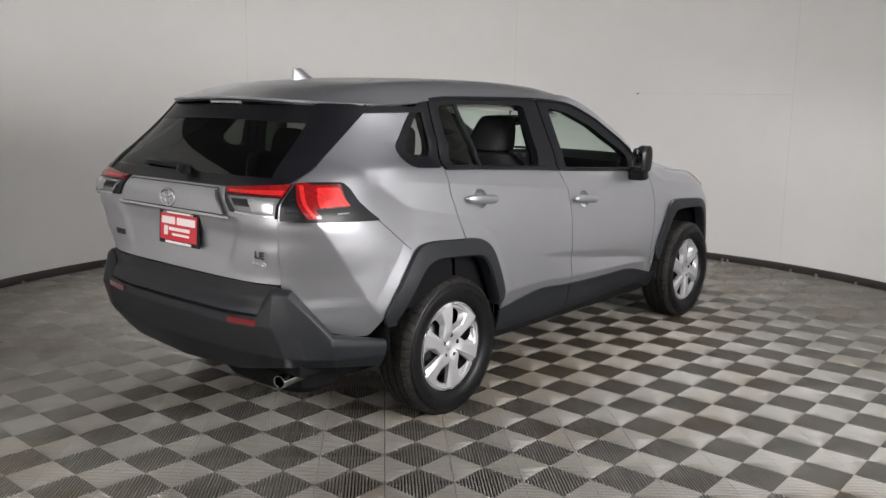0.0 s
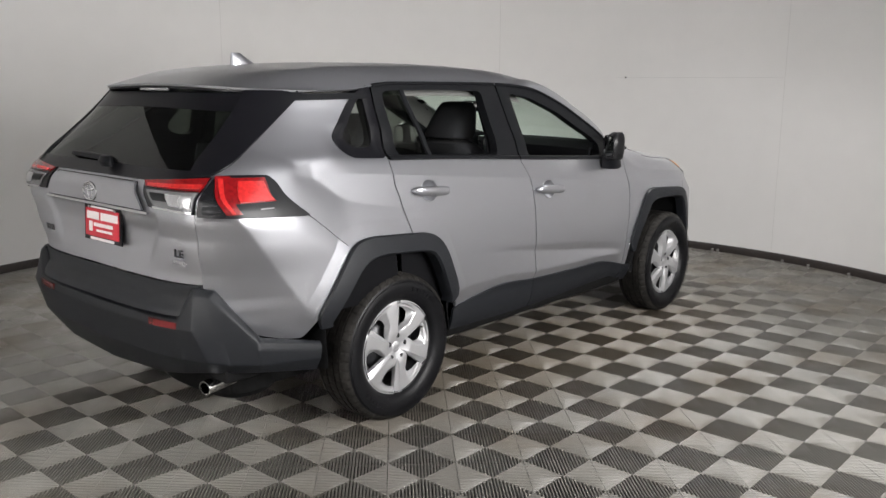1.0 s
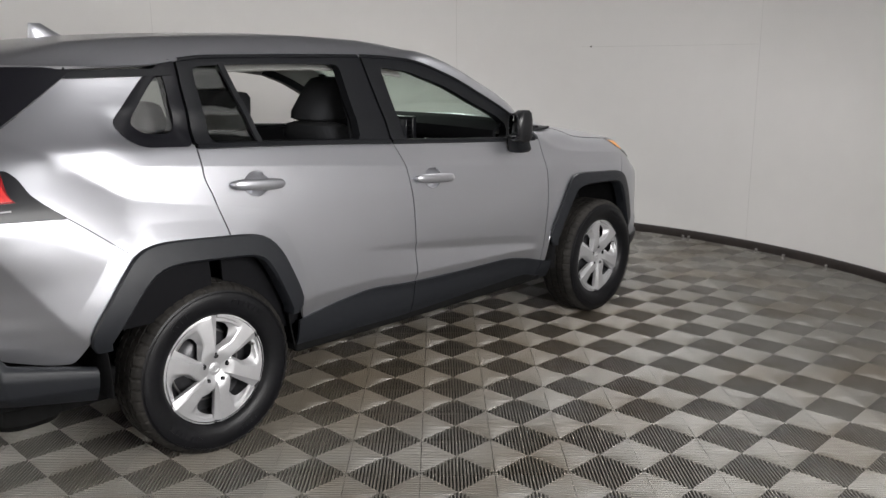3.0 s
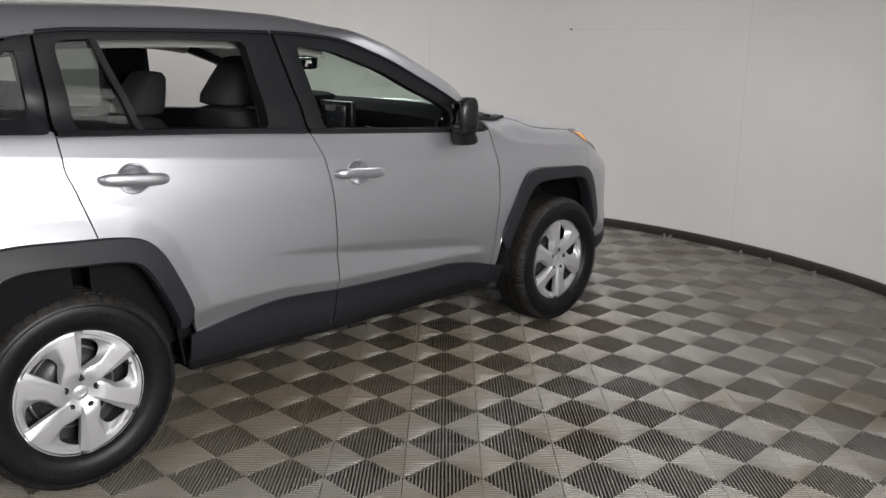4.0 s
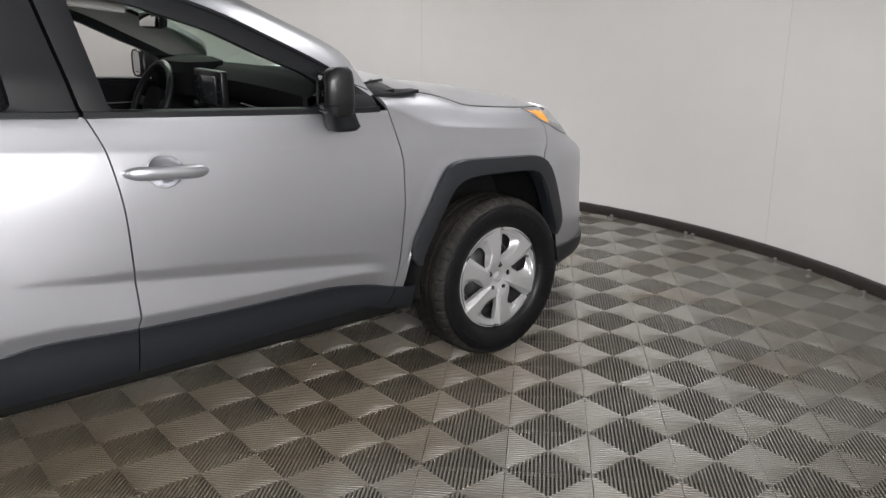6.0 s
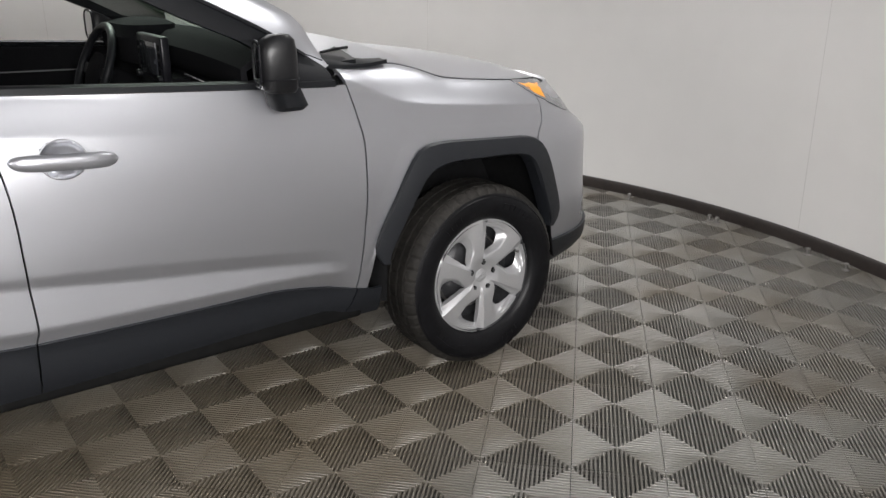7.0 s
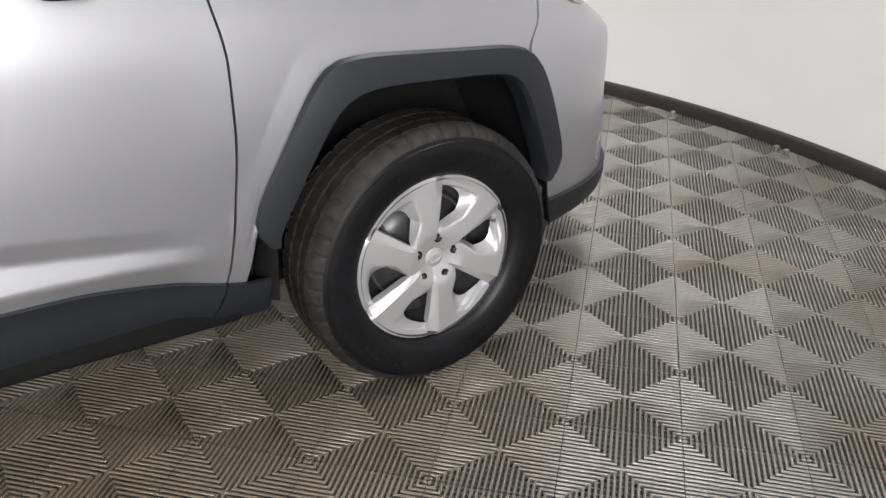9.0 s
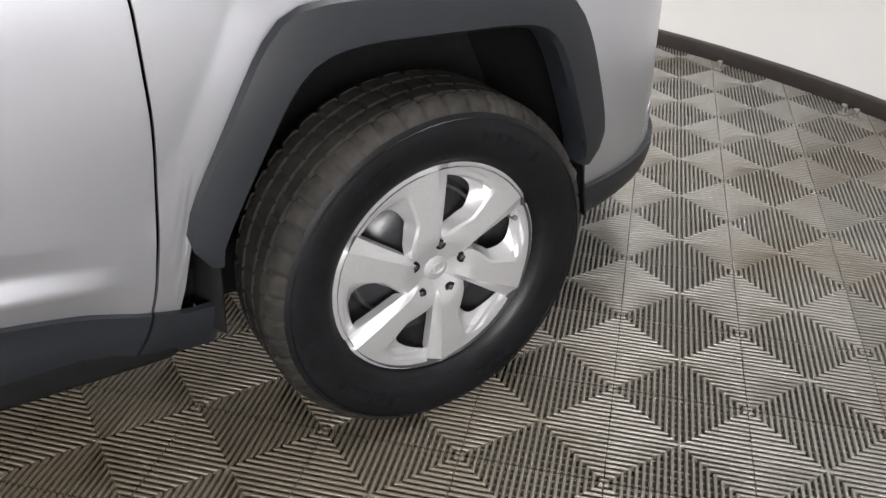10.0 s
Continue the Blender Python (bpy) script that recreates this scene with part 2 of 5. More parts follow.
def pane(loop):
    """A flat sheet of glass on a loop."""
    bm = bmesh.new()
    bm.faces.new([bm.verts.new(p) for p in loop])
    return bm


def box(bm, x0, x1, y0, y1, z0, z1, bevel=0.0, m=None):
    r = bmesh.ops.create_cube(bm, size=1)
    vs = r["verts"]
    bmesh.ops.scale(bm, vec=(x1 - x0, y1 - y0, z1 - z0), verts=vs)
    bmesh.ops.translate(bm, vec=((x0 + x1) / 2, (y0 + y1) / 2, (z0 + z1) / 2), verts=vs)
    if bevel:
        es = list({e for v in vs for e in v.link_edges})
        got = bmesh.ops.bevel(bm, geom=es, offset=bevel, segments=3, affect="EDGES", profile=0.5)
        vs = list({v for f in got["faces"] for v in f.verts} | {v for v in vs if v.is_valid})
    if m is not None:
        bmesh.ops.transform(bm, matrix=m, verts=vs)
    return bm


def lathe(profile, n, axis_m=None):
    """Turn (radius, height) pairs about z."""
    rows = [[(r * math.cos(2 * math.pi * j / n), r * math.sin(2 * math.pi * j / n), h) for j in range(n)] for r, h in profile]
    bm = band(rows, True)
    if axis_m is not None:
        bm.transform(axis_m)
    return bm


def tube(pts, r, n=8, closed=False):
    """A round bar along points."""
    p = [Vector(q) for q in pts]
    k = len(p)
    rows = []
    for i, q in enumerate(p):
        a = p[(i - 1) % k] if closed or i else q
        b = p[(i + 1) % k] if closed or i < k - 1 else q
        d = (b - a).normalized()
        s = d.cross(Vector((0, 0, 1)) if abs(d.z) < 0.9 else Vector((1, 0, 0))).normalized()
        u = s.cross(d)
        rows.append([q + (s * math.cos(2 * math.pi * j / n) + u * math.sin(2 * math.pi * j / n)) * r for j in range(n)])
    if closed:
        rows.append(rows[0])
    bm = band(rows, True)
    if not closed:
        for row in (rows[0], rows[-1]):
            vs = [bm.verts.new(q) for q in row]
            bm.faces.new(vs)
    bmesh.ops.remove_doubles(bm, verts=bm.verts, dist=1e-5)
    bmesh.ops.recalc_face_normals(bm, faces=bm.faces)
    return bm


# ---------------------------------------------------------------- the room
def build_room():
    # curved wall, open behind the camera; angles in degrees round the middle of the room
    a0, a1, n = -80.0, 172.0, 108

    def ring(r, z):
        return [(ROOM_X + r * math.cos(radians(a0 + (a1 - a0) * j / n)), ROOM_Y + r * math.sin(radians(a0 + (a1 - a0) * j / n)), z) for j in range(n + 1)]

    bm = band([ring(ROOM_R, -0.02), ring(ROOM_R, 1.6), ring(ROOM_R, ROOM_H), ring(ROOM_R + 0.1, ROOM_H), ring(ROOM_R + 0.1, -0.02), ring(ROOM_R, -0.02)], flip=True)
    tagged(mesh_object("wall_curved", bm, WALL), "smooth white curved studio wall with faint panel seams", "wall", kind="structure")
    r = ROOM_R - 0.03
    bm = band([ring(ROOM_R - 0.001, 0.066), ring(r + 0.008, 0.066), ring(r, 0.054), ring(r, -0.015)], flip=True)
    tagged(mesh_object("baseboard", bm, BASE), "dark brown scuffed skirting strip along the curved wall", "baseboard", kind="structure")
    # sheets of wall board: hairline seams
    for a in (-50.2, -9.2, 31.8, 72.8, 113.8):
        c, s = math.cos(radians(a)), math.sin(radians(a))
        q = [Vector((ROOM_X + (ROOM_R - o) * c - d * s, ROOM_Y + (ROOM_R - o) * s + d * c, 0)) for d, o in ((-0.0022, -0.002), (-0.0012, 0.0016), (0.0012, 0.0016), (0.0022, -0.002))]
        bm = band([[p + Vector((0, 0, z)) for z in (0.066, 1.6, ROOM_H)] for p in q])
        tagged(mesh_object("trim", bm, SEAM), "hairline filled seam between white wall boards", "wall seam", kind="structure")
    def arc(a, b, z, r):
        return [(ROOM_X + r * math.cos(radians(t)), ROOM_Y + r * math.sin(radians(t)), z) for t in np.linspace(a, b, 24)]
    bm = band([arc(14.5, -9.0, 1.651, ROOM_R + 0.002), arc(14.5, -9.0, 1.650, ROOM_R - 0.0015), arc(14.5, -9.0, 1.648, ROOM_R - 0.0015), arc(14.5, -9.0, 1.647, ROOM_R + 0.002)])
    tagged(mesh_object("trim", bm, SEAM), "hairline level seam between white wall boards", "wall seam", kind="structure")
    bm = bmesh.new()
    bmesh.ops.create_uvsphere(bm, u_segments=12, v_segments=8, radius=0.009)
    bm.transform(Matrix.Translation((4.972, 0.782, 1.650)) @ Matrix.Diagonal((0.6, 1.3, 0.7, 1)))
    tagged(mesh_object("wall_pin", bm, LINER), "small dark pin stuck in the white wall", "pin")
    # plain unseen walls, added to close the entrance side and show in reflections
    ex, ey = -4.6, -5.6
    for name, x0, x1, y0, y1 in (("wall_west", ex - 0.1, ex, ey, 1.0), ("wall_south", ex - 0.1, 1.86, ey - 0.1, ey),
                                 ("wall_east", 1.76, 1.86, ey, -4.115), ("wall_north", ex, -2.96, 0.42, 0.52)):
        tagged(mesh_object(name, box(bmesh.new(), x0, x1, y0, y1, -0.02, ROOM_H), WALL, False), "plain white painted wall, unseen, added to close the room", "wall", kind="structure")
    bm = box(bmesh.new(), -4.8, 5.4, -5.8, 4.2, ROOM_H, ROOM_H + 0.1)
    tagged(mesh_object("ceiling", bm, CEIL, False), "plain dark grey studio ceiling, out of view", "ceiling", kind="structure")
    bm = box(bmesh.new(), -4.8, 5.4, -5.8, 4.2, -0.12, -0.019)
    sub = tagged(mesh_object("floor", bm, SUB, False), "ribbed grey interlocking plastic floor tiles over a dark base", "floor", kind="structure")
    return sub


floor_ob = build_room()


def tile_mesh(rib=21):
    """One interlocking tile: in each quarter round-topped ribs run from its edge to the diagonals, over low cross bars."""
    verts, faces = [], []
    p, gap = TILE, 0.0012
    pitch = p / rib
    half, depth = pitch * 0.275, 0.016
    profile = [(-0.9, -depth), (-1.0, -0.0034), (-0.84, -0.0012), (-0.46, -0.0003), (0.0, 0.0), (0.46, -0.0003), (0.84, -0.0012), (1.0, -0.0034), (0.9, -depth)]
    for k in range(rib):
        s = (k + 0.5) * pitch
        i = len(verts)
        for u, h in profile:
            q = s + u * half
            verts.append((q, gap, h))
        for u, h in profile:
            q = s + u * half
            verts.append((q, max(min(q, p - q), 0.002), h))
        n = len(profile)
        for a in range(n - 1):
            faces.append((i + a, i + a + 1, i + n + a + 1, i + n + a))
        for a in range(n // 2):
            if a + 1 <= n - 2 - a:
                faces.append((i + n + a, i + n + a + 1, i + n + n - 2 - a, i + n + n - 1 - a))
    for k in range(7):
        d = (k + 0.8) * p / 2 / 7.6
        t = 0.0017
        i = len(verts)
        verts.extend([(d, d - t, -0.0085), (p - d, d - t, -0.0085), (p - d, d + t, -0.0085), (d, d + t, -0.0085)])
        faces.append((i, i + 1, i + 2, i + 3))
    i = len(verts)
    verts.extend([(gap, gap, -0.0075), (p - gap, gap, -0.0075), (p - gap - 0.002, gap + 0.002, -0.0075), (gap + 0.002, gap + 0.002, -0.0075),
                  (gap, gap, -0.014), (p - gap, gap, -0.014)])
    faces.extend([(i, i + 1, i + 2, i + 3), (i + 4, i + 5, i + 1, i)])
    v = np.array(verts)
    allv, allf = [], []
    for q in range(4):
        a = q * math.pi / 2
        c, s = round(math.cos(a)), round(math.sin(a))
        u = v - (p / 2, p / 2, 0)
        r = np.c_[u[:, 0] * c - u[:, 1] * s, u[:, 0] * s + u[:, 1] * c, u[:, 2]]
        allf.extend([tuple(x + q * len(v) for x in f) for f in faces])
        allv.append(r)
    return np.concatenate(allv), allf


def build_floor():
    v, f = tile_mesh()
    me = bpy.data.meshes.new("floor_tile")
    me.from_pydata(v.tolist(), [], f)
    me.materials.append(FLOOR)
    me.shade_smooth()
    me.set_sharp_from_angle(angle=radians(50))
    c, s = math.cos(TILE_TURN), math.sin(TILE_TURN)
    cells = []
    for i in range(-24, 26):
        for j in range(-26, 26):
            a, b = (i + 0.5) * TILE, (j + 0.5) * TILE
            x, y = TILE_X + a * c - b * s, TILE_Y + a * s + b * c
            far = math.hypot(x - ROOM_X, y - ROOM_Y)
            if far < ROOM_R + 0.16 or (x < 1.9 and y < 0.6 and x > -4.8 and y > -5.8):
                cells.append((math.hypot(x - 1.9, y + 1.9), x, y))
    cells.sort()
    turn = Matrix.Rotation(TILE_TURN, 4, "Z")
    for _, x, y in cells[:300]:
        ob = new("floor_tile", me)
        ob.parent = floor_ob
        ob.matrix_local = Matrix.Translation((x, y, 0)) @ turn
    rest = cells[300:]
    vt = np.c_[v[:, 0] * c - v[:, 1] * s, v[:, 0] * s + v[:, 1] * c, v[:, 2]]
    vs = np.concatenate([vt + (x, y, 0) for _, x, y in rest])
    fq = np.array(f)
    fs = np.concatenate([fq + k * len(v) for k in range(len(rest))])
    big = bpy.data.meshes.new("far_floor_tiles")
    big.vertices.add(len(vs))
    big.vertices.foreach_set("co", vs.ravel())
    big.loops.add(fs.size)
    big.loops.foreach_set("vertex_index", fs.ravel())
    big.polygons.add(len(fs))
    big.polygons.foreach_set("loop_start", np.arange(0, fs.size, 4))
    big.update(calc_edges=True)
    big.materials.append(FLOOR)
    big.shade_smooth()
    big.set_sharp_from_angle(angle=radians(50))
    ob = new("far_floor_tiles", big)
    ob.parent = floor_ob
    tagged(ob, kind="stuff")


build_floor()

# ---------------------------------------------------------------- the car: body surfaces
# x runs forward from the rear axle, the right-hand side faces -y
AXLE_R, AXLE_F, WHEEL_Y, TYRE_R = 0.012, 2.703, 0.792, 0.352
door_line = curve((0.20, 0.74), (0.30, 0.800), (0.36, 0.832), (0.45, 0.846), (0.54, 0.850), (0.62, 0.852), (0.70, 0.853), (0.85, 0.849), (0.95, 0.844), (1.05, 0.832),
               (1.10, 0.824), (1.15, 0.819), (1.19, 0.814), (1.25, 0.780), (1.336, 0.742), (1.46, 0.700), (1.58, 0.662), (1.66, 0.60))


def door_w(z):
    return sum(k * door_line(z + d) for d, k in ((-0.03, 0.1), (-0.015, 0.25), (0.0, 0.3), (0.015, 0.25), (0.03, 0.1)))


rear_x = curve((0.20, 0.90), (0.30, 0.955), (0.42, 1.005), (0.58, 1.025), (0.66, 1.01), (0.72, 0.965), (0.82, 0.955), (0.95, 0.955),
               (1.05, 0.972), (1.12, 0.972), (1.19, 0.935), (1.52, 0.655), (1.60, 0.59))
front_x = curve((0.18, 0.78), (0.26, 0.84), (0.31, 0.945), (0.42, 0.925), (0.62, 0.900), (0.80, 0.890), (0.886, 0.775), (0.97, 0.69), (1.03, 0.63), (1.10, 0.58))
FRONT_N = 3.1
rear_n = curve((0.30, 4.2), (0.66, 4.2), (0.80, 4.8), (0.95, 6.8), (1.08, 7.6), (1.18, 6.6), (1.40, 4.8), (1.6, 4.0))
gate_w = curve((0.64, 0.615), (0.66, 0.625), (0.77, 0.683), (0.90, 0.705), (1.08, 0.728), (1.19, 0.728))
belt_z = curve((-0.30, 1.252), (-0.21, 1.247), (0.04, 1.232), (0.29, 1.220), (0.83, 1.190), (1.08, 1.172), (1.81, 1.129), (2.12, 1.112))
glass_top = curve((0.03, 1.566), (0.18, 1.578), (0.535, 1.580), (0.967, 1.578), (1.272, 1.558), (1.52, 1.486), (1.753, 1.379), (1.964, 1.272), (2.14, 1.158))
hood_edge = curve((2.06, 1.165), (2.168, 1.156), (2.42, 1.146), (2.522, 1.123), (2.628, 1.086), (2.868, 1.059), (3.182, 1.029), (3.30, 0.99))
seam_r = curve((0.80, 0.133), (0.816, 0.131), (0.916, 0.110), (1.035, 0.076), (1.13, 0.046), (1.226, 0.044), (1.6, 0.05))
seam_f = curve((0.30, 1.152), (0.478, 1.154), (0.526, 1.163), (0.682, 1.157), (0.842, 1.152), (1.056, 1.120), (1.163, 1.082), (1.22, 1.06))
seam_n = curve((0.30, 2.140), (0.39, 2.173), (0.464, 2.193), (0.598, 2.212), (0.77, 2.226), (0.893, 2.226), (1.012, 2.209), (1.156, 2.168))
# pressed lines of the doors: the shoulder line, a ledge low on the front door and the ridge over the sill
ledge_z = curve((0.75, 0.715), (0.93, 0.698), (1.15, 0.680), (1.55, 0.639), (1.96, 0.586), (2.20, 0.550))
ledge_h = curve((0.80, 0.012), (0.95, 0.018), (1.15, 0.030), (1.55, 0.044), (1.96, 0.044))
ledge_d = curve((0.80, 0.0), (0.95, 0.003), (1.20, 0.009), (1.60, 0.011), (1.90, 0.009), (2.08, 0.004), (2.18, 0.0))
ridge_z = curve((0.42, 0.520), (0.60, 0.545), (0.85, 0.548), (1.15, 0.526), (1.53, 0.513), (1.95, 0.500), (2.2, 0.47))
fender_top = curve((2.02, 1.215), (2.185, 1.127), (2.328, 1.052), (2.445, 1.022), (3.00, 0.968), (3.2, 0.945))
# the crease that bounds the haunch above: from the rear pillar down to the shoulder over the wheel
haunch_top = curve((-0.95, 1.312), (-0.68, 1.302), (-0.57, 1.270), (-0.47, 1.206), (-0.36, 1.128), (-0.27, 1.074), (-0.18, 1.050), (0.12, 0.995), (0.60, 0.900))


def haunch(x, z):
    b = haunch_top(x) - z
    if b <= 0:
        return 0.0
    return 0.056 * (1 - (1 - min(b / 0.30, 1.0)) ** 1.5) * ease((z - 0.36) / 0.36)


REAR_ARCH = [(-0.455, 0.545), (-0.489, 0.604), (-0.305, 0.876), (-0.20, 0.904), (0.245, 0.868), (0.342, 0.810), (0.466, 0.552), (0.45, 0.50)]
FRONT_ARCH = [(2.283, 0.483), (2.239, 0.543), (2.405, 0.854), (2.479, 0.888), (2.967, 0.856), (3.040, 0.784), (3.150, 0.524), (3.10, 0.47)]


def below(line, x, z):
    """Distance of (x, z) from a polyline, positive on its right-hand side as it runs forward (below it)."""
    best, sign = 9.0, 1.0
    for (ax, az), (bx, bz) in zip(line, line[1:]):
        dx, dz = bx - ax, bz - az
        t = min(max(((x - ax) * dx + (z - az) * dz) / (dx * dx + dz * dz), 0.0), 1.0)
        d = math.hypot(x - ax - t * dx, z - az - t * dz)
        if d < best - 1e-6:
            best, sign = d, 1.0 if (x - ax) * dz - (z - az) * dx > 0 else -1.0
    return best * sign


def half_width(x, z):
    # the shoulder falls with the belt line towards the nose
    lift = (1.19 - belt_z(x)) * ease((z - 0.75) / 0.35) * (1 - ease((z - 1.22) / 0.25))
    w = door_w(z + lift * (1 - 0.1 * ease(-x / 0.3)))
    # the shoulder line under the windows
    d = z - (1.161 - 0.0915 * x)
    if d > 0:
        w -= 0.34 * min(d, 0.10) * ease((x + 0.34) / 0.2) * (1 - 0.85 * ease((x - 1.0) / 0.9)) * (1 - ease((d - 0.10) / 0.12))
    # low on the doors: a ledge that steps in, a face that runs out again to the ridge, and the foot under it
    zl, zr = ledge_z(x), ridge_z(x)
    k = ease((x - 0.36) / 0.12) * (1 - ease((x - 2.06) / 0.12))
    if z < zl and k:
        dep, foot = ledge_d(x), zl - ledge_h(x)
        if z > foot:
            o = -dep * (zl - z) / (zl - foot)
        elif z > zr:
            o = -dep + (dep + 0.004) * (foot - z) / max(foot - zr, 0.01)
        else:
            o = 0.004 - 0.30 * min(zr - z, 0.07)
        w += o * k
    w -= 0.016 * ease((x - 0.9) / 1.3) * (1 - ease((z - 1.15) / 0.2))
    # the haunch over the rear wheel, with a crisp upper edge
    if x < 0.6:
        w += haunch(x, z) * (1 - ease((x + 0.16) / 0.70))
    w += 0.018 * math.exp(-((x - AXLE_F + 0.05) / 0.42) ** 4) * math.exp(-((z - 0.80) / 0.20) ** 2)
    # lips that swell towards the wheel arches
    for line, wide, high in ((REAR_ARCH, 0.070, 0.008), (FRONT_ARCH, 0.055, 0.004)):
        if line[1][0] - 0.1 < x < line[6][0] + 0.1 and z < 1.05:
            w += high * min(max(1 + below(line, x, z) / wide, 0.0), 1.0)
    if x < -0.3:
        w -= 0.010 * ease((0.61 - z) / 0.07) * ease((-0.3 - x) / 0.1) * ease((z - 0.2) / 0.2)
    if x < 0:
        w *= max(1 - (-x / rear_x(z)) ** rear_n(z), 1e-4) ** (1 / rear_n(z))
        # a flat facet behind the slanting crease under the tail lamp
        xc = -0.842 + 0.733 * (1.064 - z)
        xe = corner_x(max(z, 0.66)) if z < 1.07 else 0.0
        if xe < x < xc:
            wc = tail_w(z) * max(1 - (-xc / rear_x(z)) ** rear_n(z), 1e-4) ** (1 / rear_n(z))
            chord = wc + (gate_w(z) - wc) * (xc - x) / (xc - xe)
            w += (chord - w) * 0.6 * ease((1.07 - z) / 0.03)
    if x > AXLE_F:
        w *= max(1 - ((x - AXLE_F) / front_x(z)) ** FRONT_N, 1e-4) ** (1 / FRONT_N)
    if x > 2.02:
        w -= 0.62 * max(z - fender_top(x), 0) + 0.03 * ease((x - 2.0) / 0.3) * math.exp(-max(hood_edge(x) - z, 0) / 0.014)
    return w


def tail_w(z):
    lift = -0.056 * ease((z - 0.75) / 0.35) * (1 - ease((z - 1.22) / 0.25))
    return door_w(z + lift) + haunch(-0.8, z)


def side(x, z, out=0.0):
    return Vector((x, -half_width(x, z) - out, z))


def rear(y, z, out=0.0):
    w = tail_w(z)
    k = max(1 - min(abs(y) / w, 0.999) ** rear_n(z), 0) ** (1 / rear_n(z))
    return Vector((-rear_x(z) * k - out, y, z))


def wrap(end, phi, z, out=0.0, lower=0.0):
    """Round a corner of the body: phi from 0 (side) to 90 (middle of the nose or tail), degrees; past 90 the far side."""
    n, reach, x0, s = (rear_n(z), rear_x(z), 0.0, -1) if end == "rear" else (FRONT_N, front_x(z), AXLE_F, 1)
    a = radians(phi)
    w = tail_w(z) if end == "rear" else door_w(z + 0.078 * ease((z - 0.75) / 0.35)) - 0.016
    cx, cy = math.sin(a) ** (2 / n), math.copysign(abs(math.cos(a)) ** (2 / n), math.cos(a))
    return Vector((x0 + s * (reach + out) * cx, -(w + out) * cy, z))


def panel(left, right, low, high, nx, nz, out=0.0, depth=0.012, dent=None):
    """A piece of the right-hand body side between two upright edges x(z) and two long edges z(x); dent: (x, z) of a handle's hollow."""
    def f(s, t):
        z = 0.9
        for _ in range(36):
            x = left(z) + (right(z) - left(z)) * s
            z += 0.4 * (low(x) + (high(x) - low(x)) * t - z)
        o = out
        if dent and math.hypot((x - dent[0]) / CUP[0], (z - dent[1]) / CUP[1]) < 0.88:
            o -= 0.045
        return side(x, z, o)
    return grid(f, nx, nz, depth)


def mirrored(ob):
    """The same part on the other side of the car."""
    me = ob.data.copy()
    bm = bmesh.new()
    bm.from_mesh(me)
    bm.transform(Matrix.Diagonal((1, -1, 1, 1)))
    bmesh.ops.reverse_faces(bm, faces=bm.faces)
    bm.to_mesh(me)
    bm.free()
    o = new(ob.name.split(".")[0], me)
    for key in ob.keys():
        o[key] = ob[key]
    o.parent = ob.parent
    return o


CUP = (0.060, 0.052)
HANDLES = ((0.150, 0.405, 1.066), (1.155, 1.430, 0.985))
car = tagged(new("car"), "silver metallic compact sport utility car with black plastic cladding", "car")
BOTH = []


def body(name, bm, mat, label="", parent=None, both=True):
    ob = part(name, bm, mat, parent or car, label)
    if both:
        if parent is None:
            BOTH.append((ob, mirrored(ob)))
        else:
            other = [r for l, r in BOTH if l == parent]
            m = mirrored(ob)
            if other:
                m.parent = other[0]
    return ob


G = 0.0027
arch_r_low = [(-0.97, 0.785), (-0.905, 0.772), (-0.745, 0.566), (-0.71, 0.549), (-0.53, 0.509), (-0.45, 0.632), (-0.290, 0.862), (-0.20, 0.890), (0.09, 0.876), (0.15, 0.870)]


def corner_x(z):
    """Where the side meets the tailgate seam."""
    return rear(gate_w(z) + G, z).x


pillar_x = curve((1.18, -0.925), (1.195, -0.885), (1.515, -0.37), (1.54, -0.34))


def quarter_left(z):
    k = ease((z - 1.165) / 0.035)
    return corner_x(min(z, 1.20)) * (1 - k) + pillar_x(max(z, 1.18)) * k


QUARTER_OUT = [(-0.268, 1.336), (-0.107, 1.497), (-0.02, 1.553), (0.034, 1.569), (0.034, belt_z(0.034)), (-0.17, 1.244), (-0.225, 1.275)]
QUARTER_IN = [(-0.200, 1.340), (-0.108, 1.444), (-0.055, 1.500), (-0.022, 1.512), (-0.022, belt_z(-0.022) + 0.048), (-0.135, 1.288), (-0.172, 1.306)]


def opened(bm, depth):
    """Cut the quarter window's opening out of a sheet, then thicken it."""
    poly = [((a + 2 * c) / 3, (b + 2 * d) / 3) for (a, b), (c, d) in zip(QUARTER_OUT, QUARTER_IN)]

    def within(x, z):
        odd = False
        for (ax, az), (bx, bz) in zip(poly, poly[1:] + poly[:1]):
            if (az > z) != (bz > z) and x < ax + (bx - ax) * (z - az) / (bz - az):
                odd = not odd
        return odd

    gone = [f for f in bm.faces if within(f.calc_center_median().x, f.calc_center_median().z)]
    bmesh.ops.delete(bm, geom=gone, context="FACES")
    return thicken(bm, depth)


quarter = body("quarter_panel", opened(panel(quarter_left, lambda z: seam_r(z) - G - 0.05 * ease((z - 1.235) / 0.03), curve(*arch_r_low),
               lambda x: 1.514, 150, 110, depth=0.0), 0.012), PAINT)
